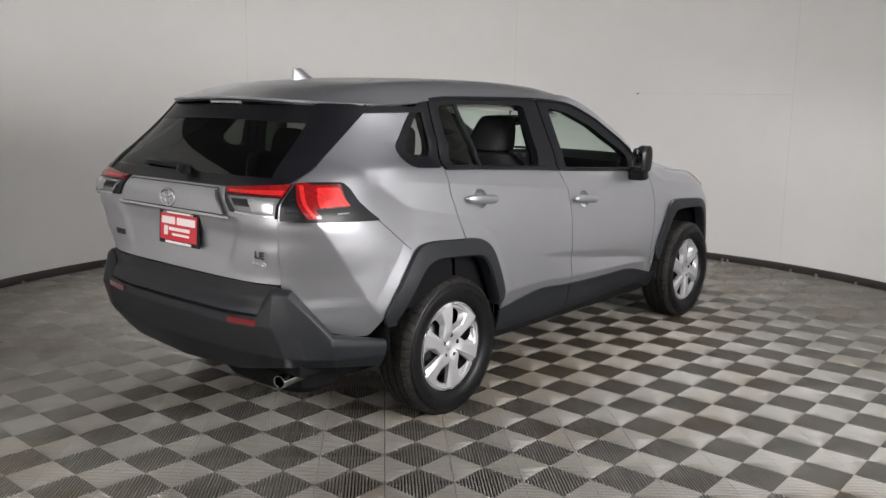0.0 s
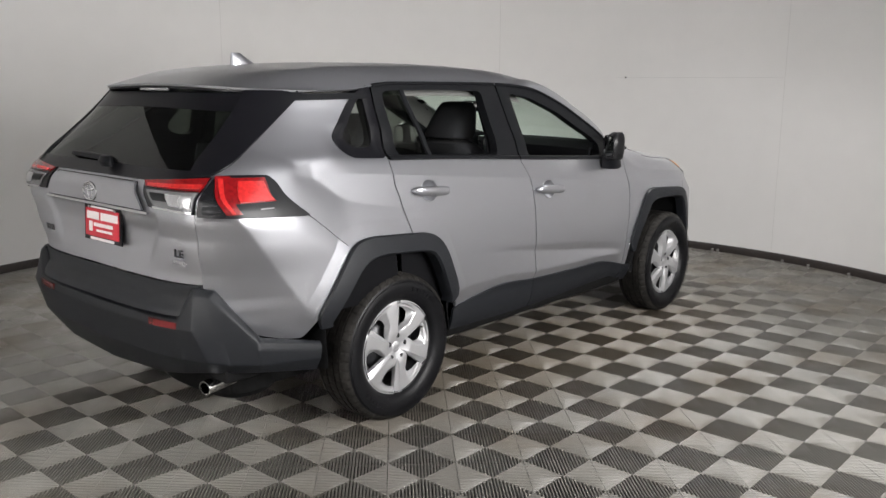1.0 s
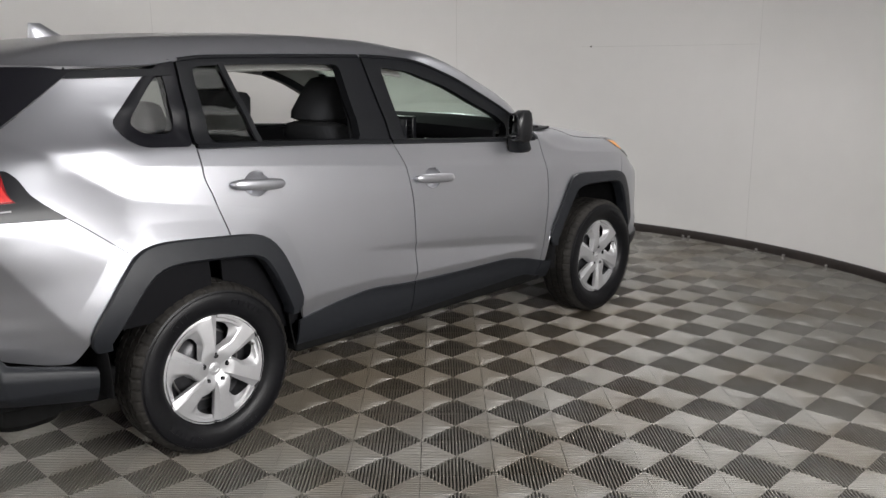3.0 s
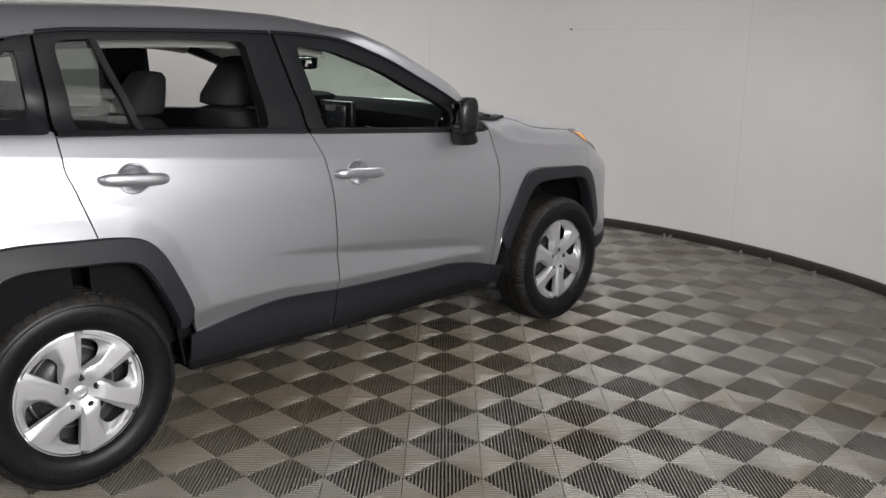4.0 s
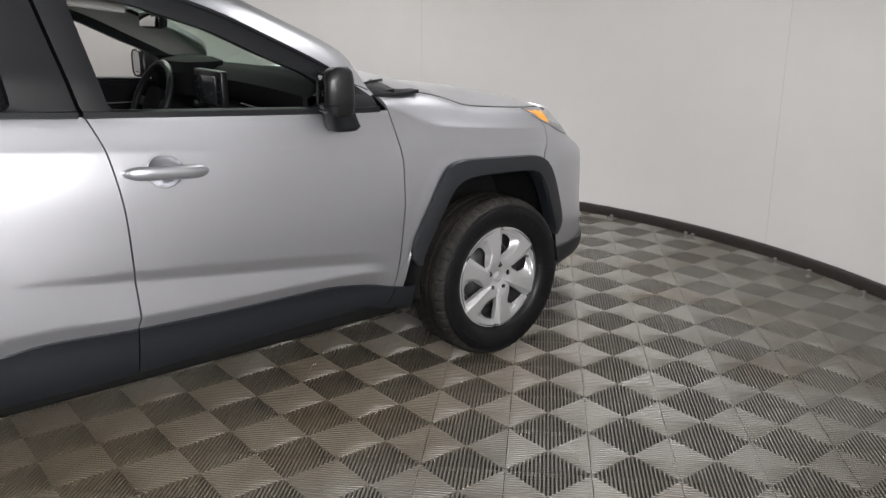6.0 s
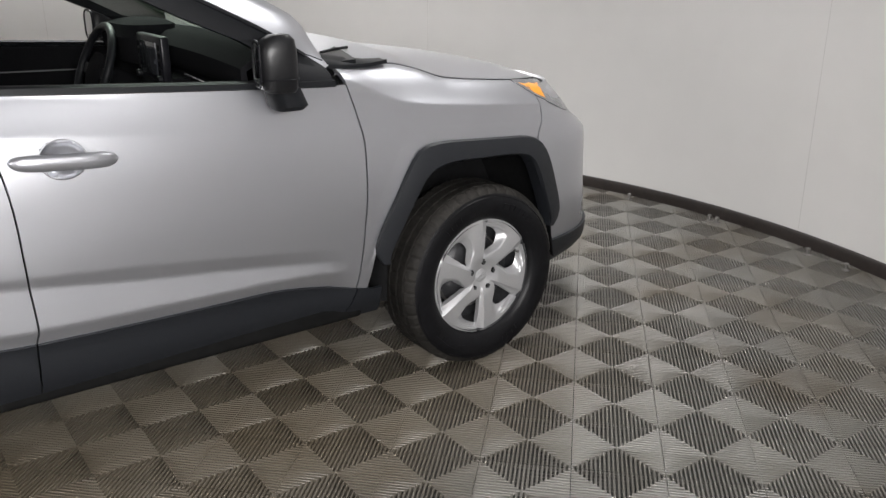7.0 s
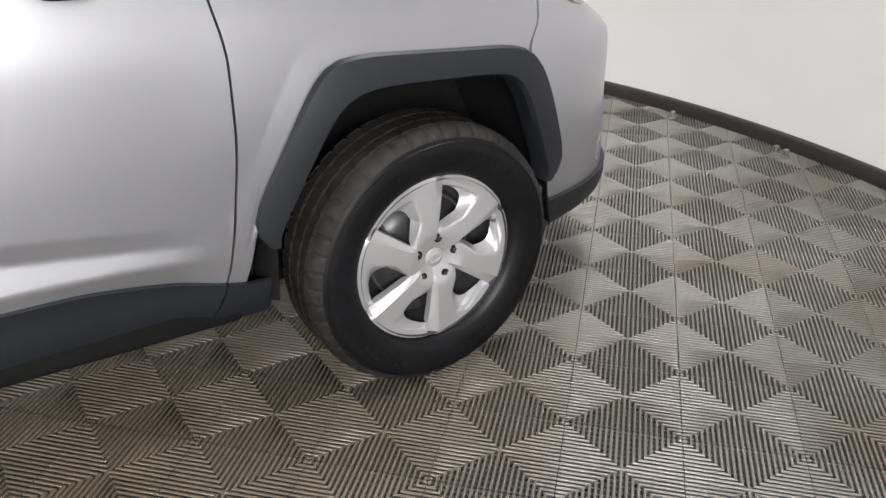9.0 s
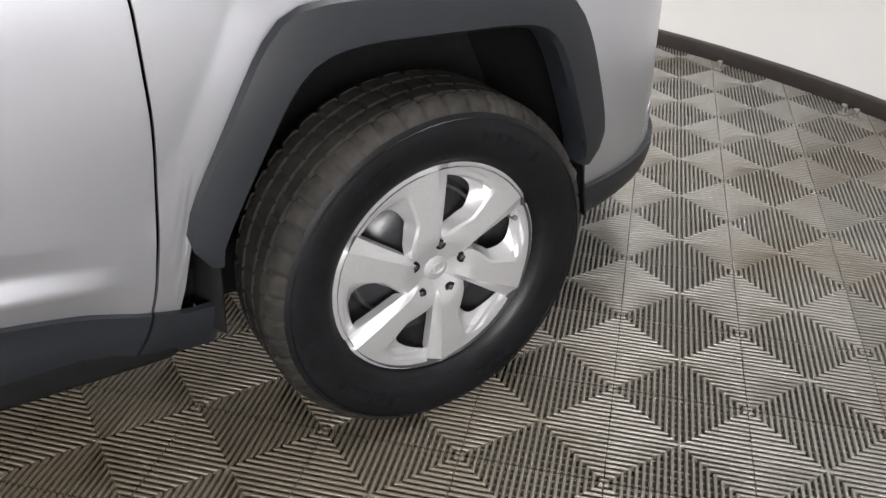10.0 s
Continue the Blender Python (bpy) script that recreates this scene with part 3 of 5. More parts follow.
# the joint between the quarter panel and the painted bumper corner
body("panel_gap", tube([side(-0.520 + 0.205 * k / 10, 1.046 - 0.160 * (k / 10) ** 1.05, 0.0) for k in range(11)], 0.0017, 6), LINER, "hairline panel gap", quarter)
rear_door = body("rear_door", panel(lambda z: seam_r(z) + G, lambda z: seam_f(z) - G,
                 curve((0.02, 0.878), (0.13, 0.871), (0.240, 0.853), (0.332, 0.798), (0.452, 0.553), (0.485, 0.445), (0.686, 0.479), (0.87, 0.497), (1.17, 0.478)),
                 lambda x: belt_z(x) - 0.006, 100, 90, dent=(0.2775, 1.066)), PAINT)
front_door = body("front_door", panel(lambda z: seam_f(z) + G, lambda z: seam_n(z) - G,
                  curve((1.0, 0.485), (1.154, 0.478), (1.57, 0.466), (1.85, 0.463), (1.99, 0.445), (2.24, 0.385)), lambda x: belt_z(x) - 0.006, 100, 90, dent=(1.2925, 0.985)), PAINT)
body("front_fender", panel(lambda z: seam_n(z) + G, curve((0.30, 2.985), (0.84, 2.99), (0.911, 3.03), (1.0, 3.036), (1.1, 3.036)),
              curve((2.10, 0.385), (2.225, 0.390), (2.260, 0.543), (2.343, 0.719), (2.420, 0.842), (2.479, 0.872), (2.626, 0.864), (2.802, 0.852), (2.967, 0.840), (3.04, 0.78)), hood_edge, 70, 60), PAINT)

# lower door and sill cladding
sill_top = curve((0.43, 0.430), (0.485, 0.445), (0.686, 0.479), (0.87, 0.497), (1.154, 0.478), (1.57, 0.466), (1.85, 0.463), (1.99, 0.445), (2.24, 0.388))
for name, a, b in (("rear_door_cladding", lambda z: 0.455, lambda z: seam_f(z) - G), ("front_door_cladding", lambda z: seam_f(z) + G, lambda z: seam_n(z) - G), ("fender_cladding", lambda z: seam_n(z) + G, lambda z: 2.285)):
    body(name, panel(a, b, lambda x: 0.335 - 0.022 * x, lambda x: sill_top(x) + 0.004, 22, 8, 0.010), CLAD, "dark grey plastic cladding along the door foot")
body("sill", panel(lambda z: 0.44, lambda z: 2.28, lambda x: 0.275, lambda x: 0.345 - 0.022 * x, 20, 4, -0.10), DARK)


def arch(outer, inner, n=40):
    """Wheel arch cladding between two outlines, with a lip that turns in to the well."""
    o, i = path([(x, 0, z) for x, z in outer], n, round_=0.10), path([(x, 0, z) for x, z in inner], n, round_=0.10)
    rows = []
    for k, out in ((0.0, 0.004), (0.05, 0.016), (0.5, 0.022), (0.93, 0.024), (1.0, 0.016)):
        rows.append([side(a.x + (b.x - a.x) * k, a.z + (b.z - a.z) * k, out) for a, b in zip(o, i)])
    rows.append([side(b.x, b.z, -0.04) for b in i])
    return band(rows, depth=0.006, flip=True)


REAR_LIP = [(-0.405, 0.545), (-0.421, 0.565), (-0.260, 0.790), (-0.155, 0.826), (0.225, 0.792), (0.285, 0.740), (0.400, 0.515), (0.392, 0.497)]
FRONT_LIP = [(2.294, 0.483), (2.290, 0.500), (2.438, 0.780), (2.526, 0.820), (2.891, 0.808), (2.960, 0.763), (3.080, 0.510), (3.072, 0.475)]
body("rear_arch_cladding", arch([(-0.452, 0.545), (-0.489, 0.604), (-0.305, 0.876), (-0.20, 0.904), (0.245, 0.868), (0.342, 0.810), (0.466, 0.552), (0.425, 0.497)], REAR_LIP), CLAD,
     "dark grey angular plastic wheel arch trim")
body("front_arch_cladding", arch([(2.283, 0.483), (2.239, 0.543), (2.405, 0.854), (2.479, 0.888), (2.967, 0.856), (3.040, 0.784), (3.150, 0.524), (3.100, 0.471)], FRONT_LIP), CLAD,
     "dark grey angular plastic wheel arch trim")


# wheel wells
def well(cx, lip):
    """Liner: the arch opening carried inward, down to the sill on both sides, and closed behind the wheel."""
    pts = [(cx - 0.405, 0.0, 0.34)] + [(x, 0.0, z) for x, z in lip] + [(cx + 0.405, 0.0, 0.34)]
    line = path(pts, 44, round_=0.08)
    rows = []
    for y, k in ((-0.848, 1.0), (-0.835, 1.025), (-0.76, 1.045), (-0.60, 1.045), (-0.50, 1.0)):
        rows.append([Vector((cx + (p.x - cx) * k, y, 0.365 + (p.z - 0.365) * (k if p.z > 0.40 else 1.0))) for p in line])
    bm = band(rows, flip=True)
    bm.faces.new([bm.verts.new(p) for p in rows[-1]])
    return thicken(bm, 0.004)


for cx, lip in ((AXLE_R, REAR_LIP), (AXLE_F - 0.01, FRONT_LIP)):
    body("wheel_liner", well(cx, lip), LINER, "black plastic wheel well liner")


# tail: bumper, tailgate, lamps, glass
def phi_at(end, x, z):
    n, reach, x0 = (rear_n(z), rear_x(z), 0.0) if end == "rear" else (FRONT_N, front_x(z), AXLE_F)
    return math.degrees(math.asin(min(abs(x - x0) / reach, 1) ** (n / 2)))


def rear_bumper():
    """Angular moulding: level edges from top to underside, each through the same corner stations from the middle to the wheel."""
    rows = [
        [(-0.898, 0, 0.640), (-0.893, -0.420, 0.630), (-0.895, -0.545, 0.636), (-0.895, -0.651, 0.761), (-0.858, -0.717, 0.756), (-0.735, -0.820, 0.554), (-0.455, -0.850, 0.484)],
        [(-0.948, 0, 0.640), (-0.943, -0.420, 0.632), (-0.937, -0.557, 0.640), (-0.925, -0.660, 0.768), (-0.883, -0.747, 0.762), (-0.742, -0.846, 0.560), (-0.455, -0.870, 0.488)],
        [(-0.990, 0, 0.622), (-0.986, -0.430, 0.626), (-0.971, -0.610, 0.636), (-0.938, -0.679, 0.741), (-0.910, -0.744, 0.740), (-0.765, -0.864, 0.548), (-0.455, -0.882, 0.474)],
        [(-0.998, 0, 0.584), (-0.994, -0.440, 0.592), (-0.977, -0.623, 0.602), (-0.968, -0.703, 0.607), (-0.863, -0.762, 0.544), (-0.770, -0.868, 0.516), (-0.455, -0.884, 0.450)],
        [(-0.986, 0, 0.458), (-0.980, -0.430, 0.464), (-0.961, -0.610, 0.470), (-0.918, -0.726, 0.467), (-0.850, -0.787, 0.454), (-0.752, -0.860, 0.448), (-0.455, -0.876, 0.412)],
        [(-0.933, 0, 0.340), (-0.926, -0.410, 0.360), (-0.913, -0.555, 0.386), (-0.872, -0.665, 0.401), (-0.818, -0.734, 0.400), (-0.723, -0.822, 0.402), (-0.455, -0.842, 0.352)],
        [(-0.838, 0, 0.328), (-0.828, -0.390, 0.346), (-0.815, -0.515, 0.368), (-0.790, -0.601, 0.381), (-0.758, -0.662, 0.382), (-0.680, -0.740, 0.385), (-0.455, -0.760, 0.345)],
    ]
    full = [[(x, -y, z) for x, y, z in reversed(r[1:])] + r for r in rows]
    bm = band(full, flip=True)
    bm.normal_update()
    sharp = [e for e in bm.edges if len(e.link_faces) == 2 and e.calc_face_angle(0) > radians(9)]
    bmesh.ops.bevel(bm, geom=sharp, offset=0.007, segments=3, affect="EDGES", profile=0.5, clamp_overlap=True)
    bm.normal_update()
    return bm


bumper = body("rear_bumper", rear_bumper(), CLAD, "dark grey textured plastic rear bumper", both=False)


def gate_f(s, t):
    z = 0.777 + 0.408 * t
    y = (-1 + 2 * s) * gate_w(z)
    # the middle lies a little deeper than the shoulders under the lamps
    dip = 0.014 * (1 - ease((abs(y) - 0.47 + 0.42 * (1.05 - z)) / 0.045)) * ease((1.055 - z) / 0.02) * ease((z - 0.80) / 0.10)
    return rear(y, z, -dip)


gate = body("tailgate", grid(gate_f, 80, 30, 0.012, True), PAINT, "silver tailgate with a closed lid", both=False)
body("tailgate_cladding", grid(lambda s, t: rear((-1 + 2 * s) * gate_w(0.648 + 0.125 * t), 0.648 + 0.125 * t, -0.004 + 0.012 * ease(t * 1.3 - 0.2)), 40, 8, 0.012, True), CLAD,
     "dark grey plastic lower tailgate band", parent=gate, both=False)


def back(name, y0, y1, z0, z1, out, mat, label="", parent=None, n=16, both=False, depth=0.012):
    """A patch on the tail, edges as functions of height or of y."""
    f = lambda s, t: rear(y0(t) + (y1(t) - y0(t)) * s, z0(s) + (z1(s) - z0(s)) * t, out)
    return body(name, grid(f, n, max(n // 2, 4), depth, True), mat, label, parent or gate, both)


garnish = back("garnish", lambda t: -0.425 + 0.075 * t, lambda t: 0.425 - 0.075 * t, lambda s: 1.064, lambda s: 1.166, 0.022, PAINT, "silver raised tailgate garnish", n=24)
# black tubes stand in for the shade in the gap round the garnish
for dd in ((-0.418, 1.060, 0.418, 1.060), (-0.43, 1.062, -0.352, 1.172), (0.43, 1.062, 0.352, 1.172), (-0.352, 1.171, 0.352, 1.171)):
    y0, z0, y1, z1 = dd
    body("garnish_edge", tube([rear(y0 + (y1 - y0) * k / 12, z0 + (z1 - z0) * k / 12, 0.012) for k in range(13)], 0.0022, 6), GLOSS, "black tube standing in for the shade round the garnish", gate, False)
back("chrome_strip", lambda t: -0.45, lambda t: 0.45, lambda s: 1.047, lambda s: 1.056, 0.014, CHROME, "thin chrome strip", n=24)
# rear window with its black surround
gw = lambda z, k: (0.715 - (z - 1.19) * 0.29) * k


def gate_glass(s, t, k0, k1, z0, z1, out):
    z = z0 + (z1 - z0) * t
    y = -1 + 2 * s
    return rear(gw(z, k1) * y, z, out)


body("rear_window", grid(lambda s, t: gate_glass(s, t, 0, 0.91, 1.205, 1.525, 0.004), 26, 12, 0.004, True), GLASS_DARK, "dark tinted rear window", gate, False)


def garnish_f(s, t):
    z = 1.188 + 0.345 * t
    p0 = phi_at("rear", pillar_x(z), z)
    w = tail_w(z)
    p1 = math.degrees(math.acos(min(gw(z, 0.90) / w, 1) ** (rear_n(z) / 2)))
    return wrap("rear", p0 + (p1 - p0) * s, z, 0.004)


body("pillar_garnish", grid(garnish_f, 18, 16, 0.01), GLOSS, "gloss black pillar trim beside the rear window")
# black band: the glass edge print, with shade under the spoiler painted in
body("upper_surround", grid(lambda s, t: gate_glass(s, t, 0, 0.915, 1.452 + 0.012 * math.sin(math.pi * s), 1.528, 0.007), 30, 5, 0.004, True), GLOSS, "gloss black band along the top of the rear window, edge print and painted spoiler shade", gate, False)
back("lower_surround", lambda t: -0.64, lambda t: 0.64, lambda s: 1.182, lambda s: 1.228, 0.007, GLOSS, "gloss black band under the rear window", n=30)



def lamp_at(a, z, out):
    """A point on the rear corner: a metres along from the tailgate seam, forward on the side, inward on the tailgate if negative."""
    if a < 0:
        y = gate_w(z) + a
        phi = math.degrees(math.acos(min(y / tail_w(z), 1) ** (rear_n(z) / 2)))
    else:
        phi = phi_at("rear", corner_x(z) + a, z)
    return wrap("rear", phi, z, out)


def lamp_patch(a0, a1, z0, z1, out, n=20, m=10, depth=0.008):
    """A patch of the lamp between edges a(t) and z(s)."""
    return grid(lambda s, t: lamp_at(a0(t) + (a1(t) - a0(t)) * s, z0(s) + (z1(s) - z0(s)) * t, out), n, m, depth)


lamp_top = curve((0.0, 1.214), (0.10, 1.216), (0.40, 1.212), (0.50, 1.196), (1.0, 1.046))
tail = body("tail_lamp", lamp_patch(lambda t: 0.004, lambda t: 0.428, lambda s: 1.062 - 0.022 * s, lamp_top, 0.010, 34, 12, 0.012), GLOSS, "red and clear tail lamp in a gloss black housing")
body("red_lens", lamp_patch(lambda t: 0.105 - 0.090 * t, lambda t: 0.275 - 0.098 * t, lambda s: 1.112, lambda s: 1.208 - 0.004 * s, 0.016, 22, 14, 0.006), RED, "red plastic lens", tail)
body("red_light_bar", lamp_patch(lambda t: 0.128 - 0.046 * t, lambda t: 0.268 - 0.088 * t, lambda s: 1.118, lambda s: 1.196 - 0.004 * s, 0.021, 14, 8, 0.004), RED_BAR, "bright red light panel", tail)
body("red_edge", lamp_patch(lambda t: 0.078 - 0.074 * t, lambda t: 0.134 - 0.088 * t, lambda s: 1.072, lambda s: 1.214, 0.019, 8, 14, 0.004), RED, "dark red slanting lens", tail)
body("red_line", lamp_patch(lambda t: 0.098 - 0.082 * t, lambda t: 0.112 - 0.082 * t, lambda s: 1.076, lambda s: 1.206, 0.0225, 3, 12, 0.003), RED_BAR, "bright red light line", tail)
body("side_clear_lens", lamp_patch(lambda t: 0.014, lambda t: 0.070 - 0.050 * t, lambda s: 1.074, lambda s: 1.176, 0.014, 10, 8, 0.004), TRIM, "smoky dark lens", tail)
for k in range(4):
    body("lens_bar", lamp_patch(lambda t: 0.016, lambda t: 0.060 - 0.011 * k, lambda s: 1.084 + 0.022 * k, lambda s: 1.091 + 0.022 * k, 0.017, 4, 2, 0.003), GLOSS, "", tail)
body("marker_slot", lamp_patch(lambda t: 0.205, lambda t: 0.262, lambda s: 1.084, lambda s: 1.089, 0.014, 6, 2, 0.003), LENS, "thin grey reflector slot", tail)
inner = body("inner_lamp", lamp_patch(lambda t: -0.275 - 0.065 * t, lambda t: -0.004, lambda s: 1.080 - 0.010 * s, lambda s: 1.184 + 0.026 * s, 0.010, 24, 10, 0.012), GLOSS, "gloss black inner lamp housing", gate, False)
mirrored(inner)
for nm, bm2, mt, lb in (("clear_lens", lamp_patch(lambda t: -0.225 - 0.065 * t, lambda t: -0.008, lambda s: 1.086 - 0.004 * s, lambda s: 1.150 + 0.004 * s, 0.016, 20, 8, 0.006), LENS, "clear reversing lamp lens"),
                        ("lamp_reflector", lamp_patch(lambda t: -0.125 - 0.03 * t, lambda t: -0.016, lambda s: 1.098 - 0.004 * s, lambda s: 1.142, 0.020, 10, 5, 0.003), CLEAR, "bright chrome reflector"),
                        ("lamp_recess", lamp_patch(lambda t: -0.230 - 0.03 * t, lambda t: -0.140 - 0.02 * t, lambda s: 1.112, lambda s: 1.142, 0.020, 10, 5, 0.003), TRIM, "dark recess behind the lens"),
                        ("chrome_edge", lamp_patch(lambda t: -0.232, lambda t: -0.006, lambda s: 1.080 - 0.006 * s, lambda s: 1.088 - 0.006 * s, 0.021, 16, 2, 0.003), CHROME, "thin chrome edge"),
                        ("red_strip", lamp_patch(lambda t: -0.300 - 0.036 * t, lambda t: -0.004, lambda s: 1.160, lambda s: 1.182 + 0.026 * s, 0.018, 20, 5, 0.006), RED, "red plastic lens strip"),
                        ("red_light_line", lamp_patch(lambda t: -0.290 - 0.01 * t, lambda t: -0.010, lambda s: 1.165 + 0.004 * s, lambda s: 1.175 + 0.010 * s, 0.022, 20, 3, 0.004), RED_BAR, "bright red light line")):
    o = part(nm, bm2, mt, inner, lb)
    mo = mirrored(o)

# roof, spoiler, pillars
roof_c = curve((-0.66, 1.560), (-0.55, 1.588), (-0.40, 1.620), (-0.28, 1.640), (0.10, 1.664), (0.60, 1.672), (1.05, 1.655), (1.45, 1.602))
roof_edge_z = curve((-0.40, 1.530), (-0.10, 1.536), (0.05, 1.552), (0.16, 1.568), (0.60, 1.575), (1.05, 1.558), (1.45, 1.505))
roof_edge_y = curve((-0.40, 0.680), (-0.10, 0.678), (0.10, 0.668), (0.20, 0.662), (1.45, 0.662))


def roof_f(s, t):
    """The roof runs back to a spoiler lip that sweeps forward at both ends."""
    v = -1 + 2 * t
    e = abs(v)
    x0 = -0.665 + 0.275 * e ** 6
    x1 = 1.46 - 0.10 * v * v
    x = x0 + (x1 - x0) * s
    fall = roof_c(x) - 0.022 - roof_edge_z(x)
    z = roof_c(x) - 0.022 * min(e / 0.87, 1) ** 2 - fall * max((e - 0.80) / 0.20, 0) ** 2
    # level lip
    fall = roof_c(x0) - 0.022 - roof_edge_z(x0)
    lip = roof_c(x0) - 0.022 * min(e / 0.87, 1) ** 2 - fall * max((e - 0.80) / 0.20, 0) ** 2
    z += (1.556 - 0.026 * v * v - lip) * (1 - ease((x - x0) / 0.30))
    return Vector((x, v * roof_edge_y(x), z))


roof = body("roof", grid(roof_f, 56, 60, 0.010, True), PAINT, both=False)
# shallow pressed ribs along the roof
for y in (-0.30, 0.0, 0.30):
    bm = band([[Vector((x, y + d, roof_c(x) - 0.022 * (abs(y) / 0.58) ** 2 + h)) for x in np.linspace(-0.3, 1.2, 16)] for d, h in ((-0.05, -0.004), (-0.035, 0.004), (0.035, 0.004), (0.05, -0.004))], flip=False)
    body("roof_rib", bm, PAINT, parent=roof, both=False)


def spoiler_f(s, t):
    lip = roof_f(0, s)
    a = Vector((lip.x + 0.004, lip.y * 0.995, lip.z - 0.010))
    b = Vector((max(lip.x + 0.02, -0.50), lip.y * 0.97, 1.512))
    return a.lerp(b, t)


body("spoiler_underside", grid(spoiler_f, 48, 4, 0.008, False), GLOSS, "gloss black underside of the roof spoiler", roof, False)
bm = box(bmesh.new(), -0.664, -0.650, -0.12, 0.12, 1.533, 1.546, 0.003)
body("brake_light", bm, CLEAR, "high mounted clear brake light", roof, False)
# black strip under the roof edge at the rear pillar
body("pillar_strip", grid(lambda s, t: side(-0.43 + 0.44 * s, 1.498 + 0.026 * t + 0.004 * s, 0.012), 12, 3, 0.006), TRIM, "black strip under the roof edge")
seam = []
for k in range(17):
    v = 0.72 + 0.28 * k / 16
    x = -0.365 - 0.035 * ((v - 0.72) / 0.28) ** 3 + 0.02 * (v - 0.72)
    x0, x1 = -0.665 + 0.275 * v ** 6, 1.46 - 0.10 * v * v
    seam.append(roof_f(max((x - x0) / (x1 - x0), 0.0), (1 - v) / 2) + Vector((0, -0.002, 0.0025)))
body("spoiler_seam", tube(seam, 0.0045, 6), LINER, "dark gap between roof and spoiler", roof)
# aerial fin
fin_rows = []
for k in range(7):
    t = k / 6
    z = 1.636 + 0.078 * t
    x0, x1 = -0.250 + 0.010 * t, -0.040 - 0.150 * t ** 0.8
    w = 0.022 * (1 - t) ** 0.6 + 0.003
    fin_rows.append([Vector(((x0 + x1) / 2 + (x1 - x0) / 2 * math.cos(a), w * math.sin(a), z)) for a in np.linspace(0, 2 * math.pi, 18)[:-1]])
bm = band(fin_rows, True, flip=True)
bm.faces.new([bm.verts.new(p) for p in fin_rows[-1]])
body("aerial_fin", bm, PAINT, "silver shark-fin roof aerial", roof, False)

# windscreen pillar
pill = []
for k in range(5):
    t = k / 4
    row = []
    for x in np.linspace(1.10, 2.13, 26):
        a = side(min(x, 2.13), glass_top(x) - 0.004, 0.004)
        a.x, a.z = x, a.z + 0.25 * max(x - 2.14, 0)
        u = (x - 1.10) / 1.03
        b = Vector((x + 0.06 + 0.06 * u, -0.585 - 0.06 * u, glass_top(x) + 0.034 + 0.020 * ease(u / 0.4) * (1 - 0.5 * ease((u - 0.7) / 0.3))))
        b = b.lerp(a + Vector((0.02, 0.012, 0.006)), ease((x - 1.96) / 0.18))
        q = a.lerp(b, t)
        q += Vector((0.0, -0.012, 0.012)) * math.sin(math.pi * t) * ease(u / 0.35) * (1 - ease((x - 1.96) / 0.18))
        row.append(q)
    pill.append(row)
body("windscreen_pillar", band(pill, depth=0.03, flip=True), PAINT)


def screen_f(s, t):
    v = -1 + 2 * s
    top = Vector((1.40 + 0.10 * (1 - v * v), 0.60 * v, 1.612 - 0.03 * v * v))
    low = Vector((2.19 + 0.14 * (1 - v * v), 0.70 * v, 1.150 + 0.03 * (1 - v * v)))
    q = top.lerp(low, t)
    q += Vector((0.03, 0, 0.03)) * math.sin(math.pi * t)
    return q


windscreen = body("windscreen", grid(screen_f, 20, 14, 0.005, True), GLASS, "clear green-tinted windscreen", both=False)
body("cowl", grid(lambda s, t: Vector((2.10 + 0.16 * t + 0.12 * (1 - (2 * s - 1) ** 2), (2 * s - 1) * 0.73, 1.150 + 0.006 * t + 0.025 * (1 - (2 * s - 1) ** 2))), 16, 4, 0.02, False), TRIM, "black plastic windscreen cowl", both=False)


# bonnet
def hood_f(s, t):
    v = -1 + 2 * t
    x1 = 3.37 - 0.20 * v * v
    x = 2.17 + 0.10 * (1 - v * v) + (x1 - 2.17 - 0.10 * (1 - v * v)) * s
    y = v * (half_width(x, hood_edge(x)) - 0.004)
    crown = curve((2.1, 0.055), (2.8, 0.060), (3.2, 0.035), (3.4, 0.0))(x)
    z = hood_edge(min(x, 3.17)) - max(x - 3.17, 0) * 0.35 + crown * (1 - abs(v) ** 2.6) + 0.004
    return Vector((x, y, z))


bonnet = body("bonnet", grid(hood_f, 34, 40, 0.014, False), PAINT, both=False)
# dark tube: the gap, with the bonnet's overhang shade in its colour
body("shut_line", tube([hood_f(k / 24, 0.0) + Vector((0, -0.002, -0.006)) for k in range(5, 25)], 0.0042, 6), LINER, "dark tube for the gap and overhang shade along the bonnet edge", bonnet)


# nose
def nose_f(z0, z1, out):
    xl = curve((0.20, 3.02), (0.46, 3.095), (0.524, 3.152), (0.784, 3.042), (0.84, 2.998), (0.911, 3.037), (1.0, 3.042), (1.1, 3.042))

    def f(s, t):
        k = 2 * s if s < 0.5 else 2 - 2 * s
        z = z0 + (z1 - z0) * t
        p0 = phi_at("front", xl(z), z)
        if k == 0:
            p = side(xl(z), z, 0)
        else:
            p = wrap("front", p0 + (90 - p0) * k, z, out)
            q = side(min(p.x, AXLE_F + front_x(z) * 0.98), z, out)
            if k < 0.5:
                p = p.lerp(q, (0.5 - k) * 2)
        return p if s <= 0.5 else Vector((p.x, -p.y, p.z))
    return f


nose = body("front_bumper", grid(nose_f(0.385, 1.02, 0.0), 80, 24, 0.012), PAINT, "silver front bumper", both=False)
body("front_lip", grid(nose_f(0.275, 0.395, 0.012), 60, 6, 0.012), CLAD, "dark grey plastic lower front lip", nose, False)


